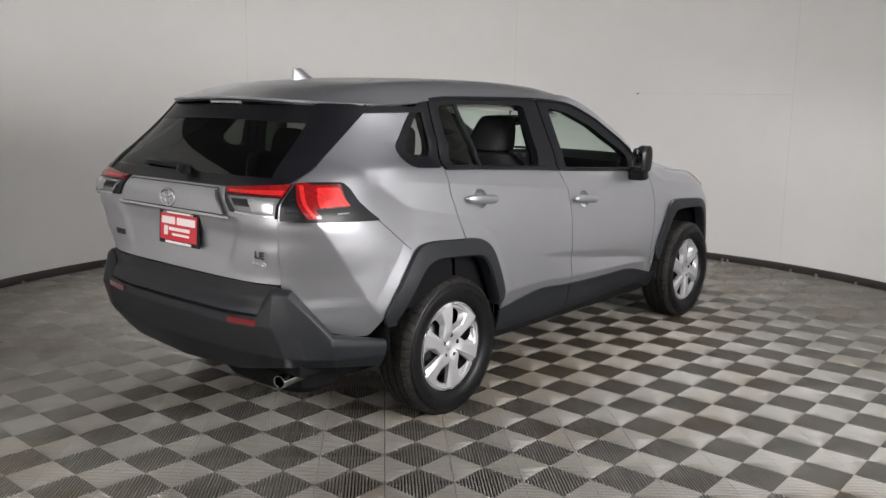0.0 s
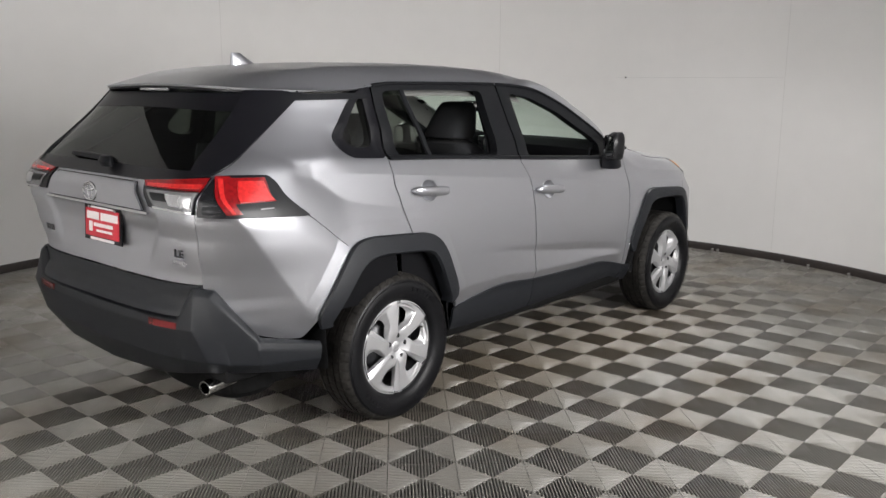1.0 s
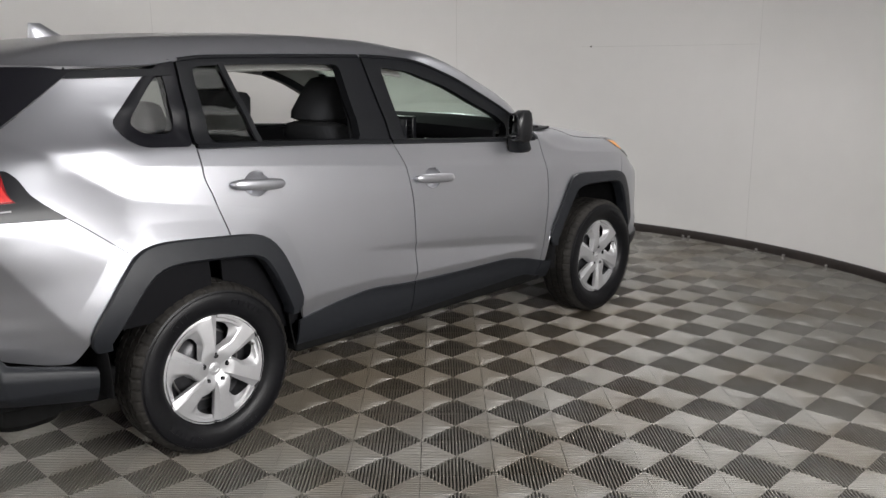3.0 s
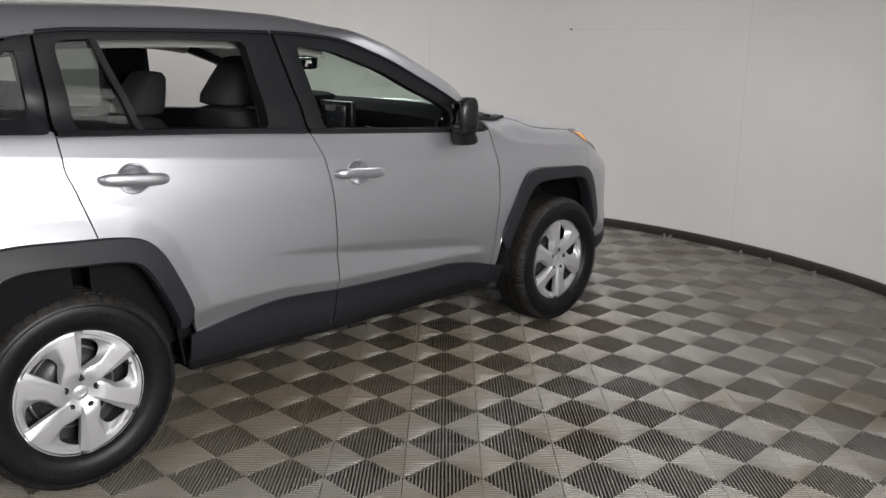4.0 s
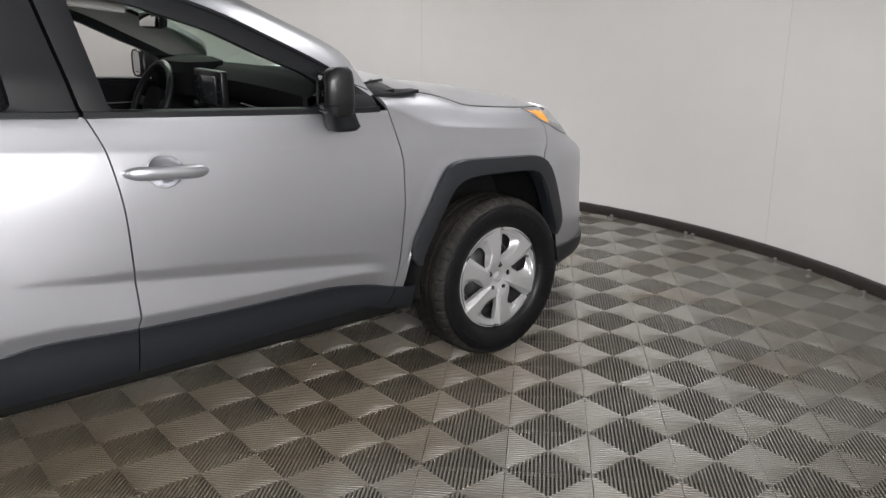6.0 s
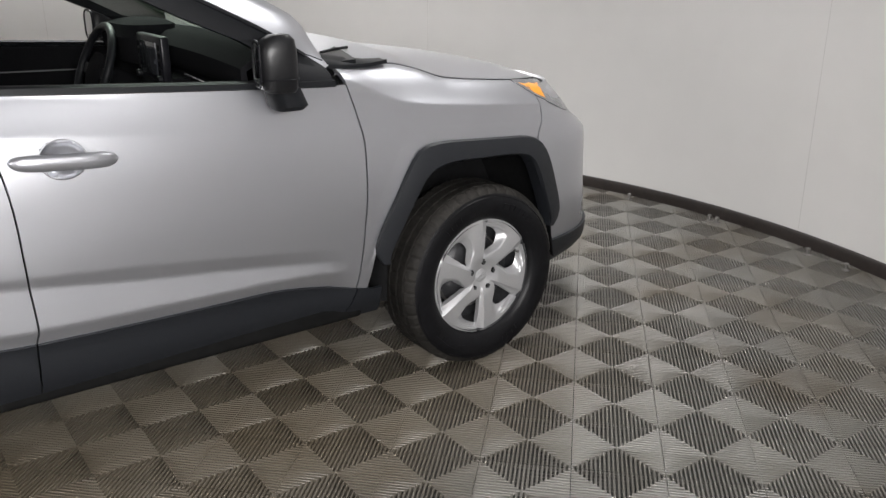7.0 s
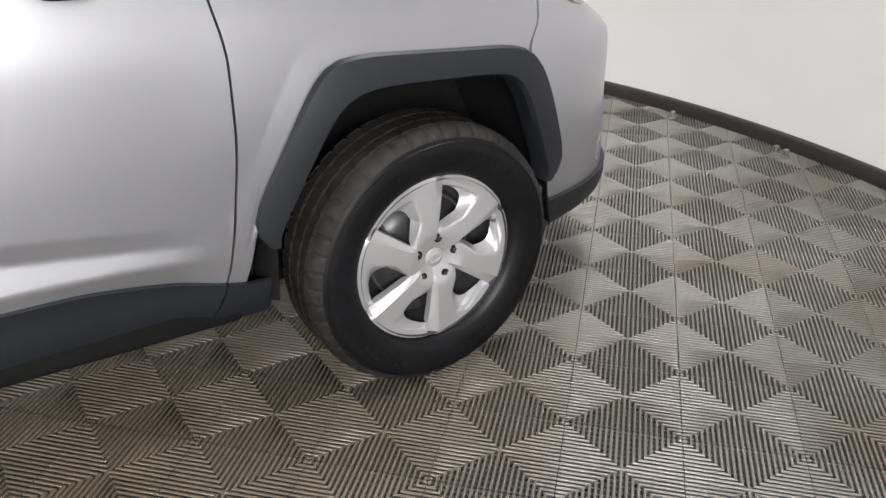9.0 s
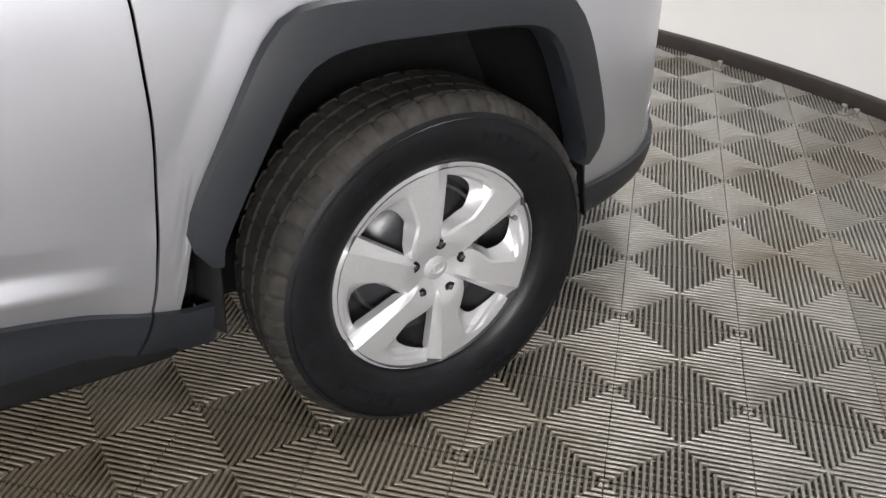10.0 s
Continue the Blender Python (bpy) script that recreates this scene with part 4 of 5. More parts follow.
def headlamp_f(s, t):
    x = 2.955 + 0.36 * s
    top = curve((2.95, 1.054), (3.17, 1.030), (3.30, 0.985), (3.4, 0.95))(x)
    low = curve((2.95, 1.049), (3.06, 0.984), (3.29, 0.900), (3.34, 0.895))(x)
    return side(x, low + (top - low) * t, 0.006)


head = body("headlamp", grid(headlamp_f, 16, 8, 0.008), LENS, "grey headlamp with an amber side marker")
body("amber_marker", band([[side(x, z, o) for x, z in ((2.975, 1.043), (3.05, 1.034), (3.125, 1.024))] for o in (0.006,)] + [[side(x, z, 0.010) for x, z in ((2.985, 1.040), (3.05, 1.026), (3.115, 1.018))], [side(x, z, 0.010) for x, z in ((3.03, 1.012), (3.065, 0.996), (3.095, 0.984))], [side(x, z, 0.006) for x, z in ((3.035, 1.004), (3.065, 0.990), (3.10, 0.976))]], depth=0.004), AMBER, "amber side marker lens", head)


# greenhouse: frames in satin black, quarter glass, fixed door glass
def loop(pts, n, rnd, out):
    return [side(p.x, p.z, out) for p in path([(x, 0, z) for x, z in pts], n, True, rnd)]


def frame_ring(outer, inner, n=72, ro=0.015, ri=0.03, deep=0.05):
    a, b = loop(outer, n, ro, 0.006), loop(inner, n, ri, 0.006)
    c = [p + Vector((0, deep, 0)) for p in b]
    d = [p + Vector((0, deep, 0)) for p in a]
    mid = [p.lerp(q, 0.5) + Vector((0, -0.004, 0)) for p, q in zip(a, b)]
    return band([d, a, mid, b, c, d], True)


top = lambda x, d=0.0: (x, glass_top(x) - d)
low = lambda x, d=0.0: (x, belt_z(x) + d)
body("quarter_window_frame", frame_ring(QUARTER_OUT, QUARTER_IN, ro=0.03, ri=0.05), GLOSS, "gloss black quarter window frame")
body("quarter_window", pane(loop(QUARTER_IN, 60, 0.05, 0.0)), GLASS_DARK, "dark tinted quarter window")
rd_out = [top(0.044), top(0.18), top(0.535), top(0.970), low(1.062), low(0.5), low(0.048)]
rd_in = [top(0.105, 0.04), top(0.20, 0.04), top(0.535, 0.04), top(0.842, 0.045), low(0.885, 0.012), low(0.5, 0.012), low(0.118, 0.012)]
body("rear_door_frame", frame_ring(rd_out, rd_in, 96), TRIM, "satin black window frame", rear_door)
div_x = lambda z: 0.345 - 0.111 * (z - 1.215) / 0.334
body("window_divider", band([[side(div_x(z) + d, z, o) for z in np.linspace(belt_z(0.34) + 0.01, glass_top(0.24) - 0.036, 8)] for d, o in ((-0.015, 0.0), (-0.012, 0.011), (0.012, 0.011), (0.015, 0.0))], depth=0.01), TRIM, "black slanting window divider", rear_door)
body("fixed_glass", grid(lambda s, t: (lambda z: side(0.10 + (div_x(z) - 0.10) * s, z, -0.006))(belt_z(0.2) + 0.005 + 0.335 * t), 4, 10, 0.004), GLASS_DARK, "dark tinted fixed door glass", rear_door)
fd_out = [top(0.982), top(1.272), top(1.52), top(1.753), top(1.964), (2.13, 1.160), low(2.14), low(1.5), low(1.075)]
fd_in = [top(1.085, 0.052), top(1.272, 0.064), top(1.52, 0.077), top(1.70, 0.083), top(1.86, 0.074), (1.93, 1.205), low(1.90, 0.012), low(1.5, 0.012), low(1.155, 0.012)]
body("front_door_frame", frame_ring(fd_out, fd_in, 96), TRIM, "satin black window frame", front_door)
for name, a, b, own in (("belt_trim", 0.05, 1.06, rear_door), ("belt_trim", 1.075, 2.14, front_door)):
    body(name, band([[side(x, belt_z(x) + d, o) for x in np.linspace(a, b, 24)] for d, o in ((-0.010, 0.002), (-0.006, 0.014), (0.010, 0.014), (0.014, 0.002))], depth=0.004, flip=True), TRIM, "black rubber belt strip", own)
for name, a, b, own in (("frame_trim", 0.05, 0.96, rear_door), ("frame_trim", 0.975, 2.06, front_door)):
    body(name, band([[side(x, glass_top(x) - d, o) for x in np.linspace(a, b, 30)] for d, o in ((0.012, 0.008), (0.010, 0.014), (0.005, 0.014), (0.002, 0.006))], depth=0.003), TRIM, "thin black drip moulding", own)


# door handles with their finger cups
def handle(x0, x1, z, own):
    xc = (x0 + x1) / 2
    hl = (x1 - x0) / 2
    rows = []
    for t in np.sin(np.linspace(-1, 1, 25) * math.pi / 2):
        x = xc + hl * t
        r = 0.0215 * (1 - abs(t) ** 6) ** 0.5 + 0.001
        base = half_width(x, z)
        off = 0.030 * (1 - abs(t) ** 4) ** 0.5 + 0.004
        rows.append([Vector((x, -base - off + 0.010 * math.cos(a) * 1.2, z - 0.010 * t + r * math.sin(a))) for a in np.linspace(0, 2 * math.pi, 13)[:-1]])
    bm = band(rows, True)
    for r in (rows[0], rows[-1]):
        bm.faces.new([bm.verts.new(p) for p in r])
    bmesh.ops.recalc_face_normals(bm, faces=bm.faces)
    body("handle", bm, PAINT, "silver pull handle", own)
    ring = [[Vector((xc + CUP[0] * k * math.cos(a), -half_width(xc + CUP[0] * k * math.cos(a), z + CUP[1] * k * math.sin(a)) + d, z + CUP[1] * k * math.sin(a))) for a in np.linspace(0, 2 * math.pi, 41)[:-1]]
            for k, d in ((1.05, 0.0), (1.0, -0.0015), (0.96, 0.001), (0.90, 0.008), (0.75, 0.018), (0.5, 0.025), (0.25, 0.028), (0.02, 0.029))]
    bm = band(ring, True, flip=True)
    bmesh.ops.recalc_face_normals(bm, faces=bm.faces)
    if sum(f.normal.y for f in bm.faces) > 0:
        bmesh.ops.reverse_faces(bm, faces=bm.faces)
    body("finger_cup", bm, PAINT, "silver scooped finger cup", own)


for (x0, x1, z), own in zip(HANDLES, (rear_door, front_door)):
    handle(x0, x1, z, own)

# underbody and floor pan
bm = bmesh.new()
box(bm, -0.72, 3.34, -0.60, 0.60, 0.24, 0.36, 0.02)
box(bm, 0.46, 2.22, -0.80, 0.80, 0.28, 0.36, 0.02)
body("underbody", bm, DARK, "dark underbody", both=False)


# ---------------------------------------------------------------- wheels
def wheel_cover(n_s=6):
    """A six-spoke cover: broad creased blades, between them pockets that slope down to an opening; looks along +z, one opening at 0 degrees."""
    R = 0.231
    top = 11.5
    # edges in degrees from the middle of the opening, by radius: opening, pocket, and the crest of the blade
    hole = curve((0.084, top), (0.090, 6.0), (0.100, -2.0), (0.118, -10.0), (0.132, -14.5), (0.150, -14.0), (0.172, -11.0), (0.184, -4.0), (0.190, 4.0), (0.194, top))
    pocket = curve((0.070, top), (0.080, 5.0), (0.092, -3.0), (0.108, -13.0), (0.124, -19.0), (0.155, -21.0), (0.186, -21.5), (0.200, -17.0), (0.207, -9.0), (0.211, 4.0), (0.214, top))
    flank = curve((0.060, top - 2), (0.075, -2.0), (0.100, -13.0), (0.124, -22.0), (0.186, -24.0), (0.212, -29.0), (0.226, -33.0), (0.231, -33.0))
    rs = sorted(set([0.012 + (R - 0.012) * k / 44 for k in range(45)] + [0.0845, 0.194, 0.0705, 0.2138]))

    def dome(r):
        return -0.020 * max(1 - r / 0.085, 0) ** 1.5 + 0.004 * math.sin(math.pi * min(r / R, 1)) - 0.0025 * max((r - 0.224) / 0.007, 0) ** 2

    bm = bmesh.new()
    table = []
    for r in rs:
        row = []
        fade = max(min((r - 0.045) / 0.03, 1), 0) * max(min((0.229 - r) / 0.012, 1), 0)
        h, p = min(hole(r), top - 0.6), min(pocket(r), top - 0.9)
        if not 0.084 < r < 0.194:
            h = top - 0.6
        if not 0.070 < r < 0.214:
            p = top - 0.9
        h = max(h, p + 0.2)
        f = min(flank(r), p - 0.6)
        m = -40.0
        deep = -0.019 * min((top - p) / 12, 1)
        low = deep - 0.008 * min((top - h) / 10, 1)
        back = -49.0 + 0.5
        mid = (low + deep * 0.35) * 0.5
        cols = [(top, -0.008 * fade), (top - 0.5, low), (h, low), (h * 0.75 + p * 0.25, low * 0.5 + mid * 0.5), (h * 0.5 + p * 0.5, mid), (h * 0.25 + p * 0.75, mid * 0.55), (p, -0.0012 * fade)]
        cols += [(p + (f - p) * k / 6, (-0.0012 + 0.0030 * k / 6) * fade) for k in range(1, 7)]
        cols += [((f + m) / 2, 0.0035 * fade), (m + 1.0, 0.0055 * fade), (m - 1.0, 0.0055 * fade), (m * 0.67 + back * 0.33, 0.0005 * fade), (m * 0.33 + back * 0.67, -0.0045 * fade)]
        for q in range(n_s):
            for a, d in cols:
                t = radians(a - 60 * q)
                row.append(bm.verts.new((r * math.cos(t), r * math.sin(t), dome(r) + d)))
        table.append(row)
    n = len(table[0])
    for i in range(len(rs) - 1):
        rm = (rs[i] + rs[i + 1]) / 2
        for j in range(n):
            if j % 18 == 1 and 0.0845 < rm < 0.194:
                continue
            k = (j + 1) % n
            bm.faces.new((table[i][k], table[i + 1][k], table[i + 1][j], table[i][j]))
    for v in [v for v in bm.verts if not v.link_faces]:
        bm.verts.remove(v)
    return thicken(bm, 0.004)


def tyre_profile(R, w):
    half = w / 2
    return [(0.222, half - 0.034), (0.231, half - 0.020), (0.241, half - 0.011), (0.262, half - 0.003), (0.290, half), (0.312, half - 0.003),
            (0.3262, half - 0.0094), (0.318, half - 0.022)]


def build_wheel(m):
    half = 0.1125
    steel = lathe([(0.03, 0.02), (0.10, 0.030), (0.135, 0.010), (0.16, -0.02), (0.195, -0.015), (0.205, 0.05), (0.216, half - 0.03), (0.218, half - 0.022)], 48)
    bmesh.ops.recalc_face_normals(steel, faces=steel.faces)
    w = part("wheel", steel, STEEL, car, "road wheel with a black steel rim behind a silver cover")
    prof = tyre_profile(TYRE_R, 0.225)
    full = prof + [(r, -h) for r, h in reversed(prof)]
    bm = lathe(full, 96)
    bmesh.ops.recalc_face_normals(bm, faces=bm.faces)
    part("tyre", bm, RUBBER, w, "black rubber tyre sidewall")
    # tread: ribs and cut shoulders
    n = 432
    rows = []
    for k, (h, r, cut) in enumerate([(half - 0.0095, 0.3255, 0), (half - 0.0125, 0.3300, 1), (half - 0.0160, 0.3345, 1), (half - 0.0225, 0.3430, 1), (half - 0.045, TYRE_R - 0.001, 1), (half - 0.046, TYRE_R - 0.009, 0), (half - 0.054, TYRE_R - 0.009, 0),
                                     (half - 0.055, TYRE_R, 2), (half - 0.084, TYRE_R, 2), (half - 0.085, TYRE_R - 0.009, 0), (half - 0.093, TYRE_R - 0.009, 0), (half - 0.094, TYRE_R, 2), (0.0, TYRE_R, 2)]):
        row = []
        for j in range(n):
            a = 2 * math.pi * j / n
            d = 0.0050 if (cut == 1 and j % 9 < 2) or (cut == 2 and (j + k) % 9 < 1) else 0
            row.append(((r - d) * math.cos(a), (r - d) * math.sin(a), h))
        rows.append(row)
    rows = rows + [[(x, y, -h) for x, y, h in row] for row in reversed(rows[:-1])]
    bm = band(rows, True)
    bmesh.ops.recalc_face_normals(bm, faces=bm.faces)
    part("tread", bm, TREAD, w, "worn grooved tyre tread")
    # raised rings and a small mark on the sidewall
    for r, h in ((0.246, 0.1020), (0.318, 0.1118)):
        part("sidewall_ring", tube([(r * math.cos(a), r * math.sin(a), h) for a in np.linspace(0, 2 * math.pi, 73)[:-1]], 0.0016, 5, True), RUBBER, w)
    # worn lettering on the sidewall, as low plain bars
    for a0, widths in ((62, (5, 3, 4, 4, 3, 5)), (118, (3, 3, 4, 3)), (236, (5, 3, 4, 4, 3, 5)), (292, (3, 3, 4, 3))):
        a = a0
        for wd in widths:
            bm = grid(lambda s, t: Vector(((0.272 + 0.020 * t) * math.cos(radians(a - wd * s)), (0.272 + 0.020 * t) * math.sin(radians(a - wd * s)), half + 0.0004 - 0.0022 * (1 - t))), 3, 1, 0.002, True)
            part("sidewall_bar", bm, RUBBER, w)
            a -= wd + 1.6
    cover = wheel_cover()
    cover.transform(Matrix.Translation((0, 0, half - 0.030)))
    part("wheel_cover", cover, SILVER, w, "silver six-spoke plastic wheel cover").data.set_sharp_from_angle(angle=radians(16))
    cap = lathe([(0.001, half - 0.036), (0.020, half - 0.037), (0.026, half - 0.040), (0.030, half - 0.050)], 32)
    bmesh.ops.recalc_face_normals(cap, faces=cap.faces)
    part("centre_cap", cap, SILVER, w, "silver centre cap with a raised emblem")
    for rx, ry in ((0.017, 0.011), (0.006, 0.010)):
        part("emblem", tube([(rx * math.cos(a), ry * math.sin(a), half - 0.036) for a in np.linspace(0, 2 * math.pi, 25)[:-1]], 0.0016, 5, True), SILVER, w)
    for k in range(5):
        a = 2 * math.pi * k / 5
        nut = lathe([(0.0005, half - 0.0225), (0.0045, half - 0.0225), (0.0065, half - 0.025), (0.0065, half - 0.05)], 6, Matrix.Translation((0.057 * math.cos(a), 0.057 * math.sin(a), -0.004)))
        bmesh.ops.recalc_face_normals(nut, faces=nut.faces)
        part("lug_nut", nut, STEEL, w, "dark lug nut")
        # raised dark disc that stands for the shade inside the lug hole
        hole = lathe([(0.0005, half - 0.0290), (0.0100, half - 0.0290), (0.0115, half - 0.0300), (0.0118, half - 0.034)], 14, Matrix.Translation((0.057 * math.cos(a), 0.057 * math.sin(a), 0)))
        bmesh.ops.recalc_face_normals(hole, faces=hole.faces)
        part("lug_recess", hole, LINER, w)
    part("valve", tube([(0.192, 0.014, half - 0.07), (0.196, 0.014, half - 0.040)], 0.0055, 10), BOLT, w, "small tyre valve")
    disc = lathe([(0.05, 0.0), (0.150, 0.0), (0.152, -0.01), (0.150, -0.022), (0.05, -0.022)], 48)
    bmesh.ops.recalc_face_normals(disc, faces=disc.faces)
    part("brake_disc", disc, material("brake_disc", (0.32, 0.31, 0.30), 0.35, 0.9, grain=0.15, scale=120) if "brake_disc" not in bpy.data.materials else bpy.data.materials["brake_disc"], w, "bare metal brake disc")
    w.matrix_local = m
    return w


def wheel_copy(src, m):
    o = src.copy()
    scene.collection.objects.link(o)
    o.parent = car
    o.matrix_local = m
    for c in src.children:
        d = c.copy()
        scene.collection.objects.link(d)
        d.parent = o
        d.matrix_local = c.matrix_local.copy()
    return o


w0 = build_wheel(pose(AXLE_F, -WHEEL_Y, TYRE_R - 0.002, 90, 0, 0) @ pose(0, 0, 0, 0, 0, 13))
wheel_copy(w0, pose(AXLE_R, -WHEEL_Y, TYRE_R - 0.002, 90, 0, 0) @ pose(0, 0, 0, 0, 0, 13))
wheel_copy(w0, pose(AXLE_F, WHEEL_Y, TYRE_R - 0.002, -90, 0, 0) @ pose(0, 0, 0, 0, 0, 40))
wheel_copy(w0, pose(AXLE_R, WHEEL_Y, TYRE_R - 0.002, -90, 0, 0) @ pose(0, 0, 0, 0, 0, 10))


# ---------------------------------------------------------------- loose surfaces by lofting
def loft(sections, n=28, power=3.2, m=None):
    """Stacked rounded oblongs: (x, y, z, half length, half width)."""
    rows = []
    for x, y, z, a, b in sections:
        row = []
        for k in range(n):
            t = 2 * math.pi * k / n
            c, s = math.cos(t), math.sin(t)
            row.append(Vector((x + a * math.copysign(abs(c) ** (2 / power), c), y + b * math.copysign(abs(s) ** (2 / power), s), z)))
        rows.append(row)
    bm = band(rows, True)
    for row in (rows[0], rows[-1]):
        bm.faces.new([bm.verts.new(p) for p in row])
    bmesh.ops.remove_doubles(bm, verts=bm.verts, dist=1e-5)
    bmesh.ops.recalc_face_normals(bm, faces=bm.faces)
    if m is not None:
        bm.transform(m)
    return bm


# ---------------------------------------------------------------- inside the car
def seat(x, y, sunk=0.0):
    cushion = loft([(x + 0.36, y, 0.50, 0.24, 0.235), (x + 0.36, y, 0.56, 0.27, 0.255), (x + 0.36, y, 0.66, 0.27, 0.255), (x + 0.36, y, 0.70, 0.24, 0.235), (x + 0.36, y, 0.71, 0.15, 0.16)])
    ob = part("front_seat", cushion, CLOTH, car, "black cloth front seat")
    back = loft([(x + 0.20, y, 0.60, 0.07, 0.22), (x + 0.15, y, 0.75, 0.09, 0.25), (x + 0.07, y, 0.95, 0.10, 0.26), (x - 0.01, y, 1.12 - sunk, 0.10, 0.245),
                 (x - 0.045, y, 1.20 - sunk, 0.10, 0.22), (x - 0.06, y, 1.245 - sunk, 0.085, 0.18), (x - 0.062, y, 1.258 - sunk, 0.05, 0.12)])
    part("backrest", back, CLOTH, ob)
    rest = loft([(x - 0.04, y, 1.262 - sunk, 0.075, 0.11), (x - 0.045, y, 1.275 - sunk, 0.105, 0.135), (x - 0.035, y, 1.31 - sunk, 0.108, 0.140), (x - 0.005, y, 1.38 - sunk, 0.088, 0.130),
                 (x + 0.020, y, 1.44 - sunk, 0.070, 0.115), (x + 0.024, y, 1.465 - sunk, 0.052, 0.095), (x + 0.022, y, 1.472 - sunk, 0.025, 0.06)])
    part("headrest", rest, CLOTH, ob)
    for d in (-0.06, 0.06):
        part("headrest_post", tube([(x - 0.05, y + d, 1.20 - sunk), (x - 0.04, y + d, 1.30 - sunk)], 0.006), TRIM, ob)
    return ob


seat(1.0, -0.37)
seat(0.92, 0.37, 0.085)
bench = part("rear_seat", loft([(0.40, 0, 0.50, 0.26, 0.60), (0.40, 0, 0.56, 0.28, 0.63), (0.40, 0, 0.68, 0.27, 0.63), (0.40, 0, 0.71, 0.20, 0.55)]), CLOTH, car, "black cloth rear bench seat")
part("backrest", loft([(0.22, 0, 0.60, 0.09, 0.60), (0.16, 0, 0.80, 0.10, 0.63), (0.08, 0, 1.05, 0.09, 0.62), (0.05, 0, 1.16, 0.075, 0.58), (0.045, 0, 1.19, 0.04, 0.52)]), CLOTH, bench)
for y in (-0.38, 0.0, 0.38):
    part("headrest", loft([(0.035, y, 1.195, 0.05, 0.10), (0.035, y, 1.215, 0.07, 0.130), (0.040, y, 1.32, 0.065, 0.125), (0.045, y, 1.375, 0.045, 0.10), (0.045, y, 1.39, 0.02, 0.06)]), CLOTH, bench)

# headliner, linings, floor
body("headliner", grid(lambda s, t: (lambda p: Vector((p.x, p.y * 0.93, p.z - 0.045 - 0.012 * abs(2 * t - 1) ** 6)))(roof_f(0.10 + 0.86 * s, t)), 16, 16, 0.01, False), HEADLINER, "grey cloth headliner", both=False)
body("door_card", grid(lambda s, t: side(0.10 + 1.95 * s, 0.42 + (belt_z(0.10 + 1.95 * s) - 0.006 - 0.42) * t, -0.055 - 0.03 * math.sin(math.pi * min(t * 1.3, 1))), 30, 12, 0.008, True), DASH, "black plastic door lining with a pale trim line")
body("armrest_trim", band([[side(x, 1.045 - 0.02 * (x - 1.1) + d, -0.088 - o) for x in np.linspace(0.25, 1.85, 20)] for d, o in ((-0.004, 0), (-0.003, 0.006), (0.003, 0.006), (0.004, 0))], flip=True), CLEAR, "pale trim line")
body("pillar_lining", opened(grid(lambda s, t: side(-0.70 + 0.72 * s, 0.60 + ((1.15 + 0.33 * min(s * 1.5, 1)) - 0.60) * t, -0.045), 60, 60, 0.0, True), 0.008), DASH, "dark plastic luggage bay lining")
body("upright_lining", grid(lambda s, t: side(0.87 + 0.20 * s, 1.18 + 0.38 * t, -0.062), 4, 8, 0.006, True), DASH, "dark plastic door post lining")
body("screen_pillar_lining", band([[p + Vector((-0.02, 0.045, -0.025)) for p in row] for row in pill], depth=0.006), HEADLINER, "grey windscreen pillar lining")
bm = bmesh.new()
box(bm, -0.84, 2.30, -0.74, 0.74, 0.36, 0.42, 0.01)
box(bm, 0.55, 1.75, -0.11, 0.11, 0.42, 0.72, 0.03)
body("cabin_floor", bm, LINER, "black cabin carpet", both=False)
body("firewall", box(bmesh.new(), 2.16, 2.20, -0.72, 0.72, 0.36, 1.12, 0.005), LINER, "dark bulkhead", both=False)


# dashboard
def dash_f(s, t):
    y = (-1 + 2 * s) * 0.745
    c = 1 - (y / 0.745) ** 2
    prof = [(2.12, 1.165), (2.03, 1.200), (1.92, 1.195), (1.865, 1.165), (1.872, 1.115), (1.900, 1.090), (1.880, 0.98), (1.90, 0.86), (1.98, 0.70)]
    k = t * (len(prof) - 1)
    i = min(int(k), len(prof) - 2)
    x, z = (prof[i][a] + (prof[i + 1][a] - prof[i][a]) * (k - i) for a in (0, 1))
    return Vector((x + 0.03 * c, y, z + 0.012 * c))


dash = body("dashboard", grid(dash_f, 36, 32, 0.02, True), DASH, "black plastic dashboard", both=False)
body("dash_trim", tube([(1.868, -0.20, 1.100), (1.862, -0.50, 1.088), (1.862, -0.60, 1.082), (1.872, -0.635, 1.045)], 0.004, 6), CLEAR, "pale metallic trim line", dash, False)
body("instrument_hood", loft([(1.90, 0.37, 1.10, 0.10, 0.20), (1.89, 0.37, 1.20, 0.12, 0.21), (1.90, 0.37, 1.245, 0.11, 0.19), (1.92, 0.37, 1.258, 0.06, 0.13)]), DASH, "black instrument hood", dash, False)
body("centre_console", loft([(1.90, 0.0, 0.60, 0.12, 0.13), (1.88, 0.0, 0.90, 0.10, 0.14), (1.87, 0.0, 1.08, 0.07, 0.16)]), DASH, "black centre console", dash, False)
tablet = body("touch_screen", box(bmesh.new(), 1.800, 1.832, -0.165, 0.105, 1.062, 1.228, 0.007, None), GLOSS, "black framed touch screen, switched off", dash, False)
body("screen_face", box(bmesh.new(), 1.7965, 1.8005, -0.115, 0.055, 1.088, 1.205, 0.0015), SCREEN, "dark grey glass", tablet, False)
for k in range(4):
    for y in (-0.145, 0.085):
        body("screen_key", box(bmesh.new(), 1.7965, 1.8005, y - 0.012, y + 0.012, 1.095 + k * 0.028, 1.115 + k * 0.028, 0.002), DASH, "", tablet, False)
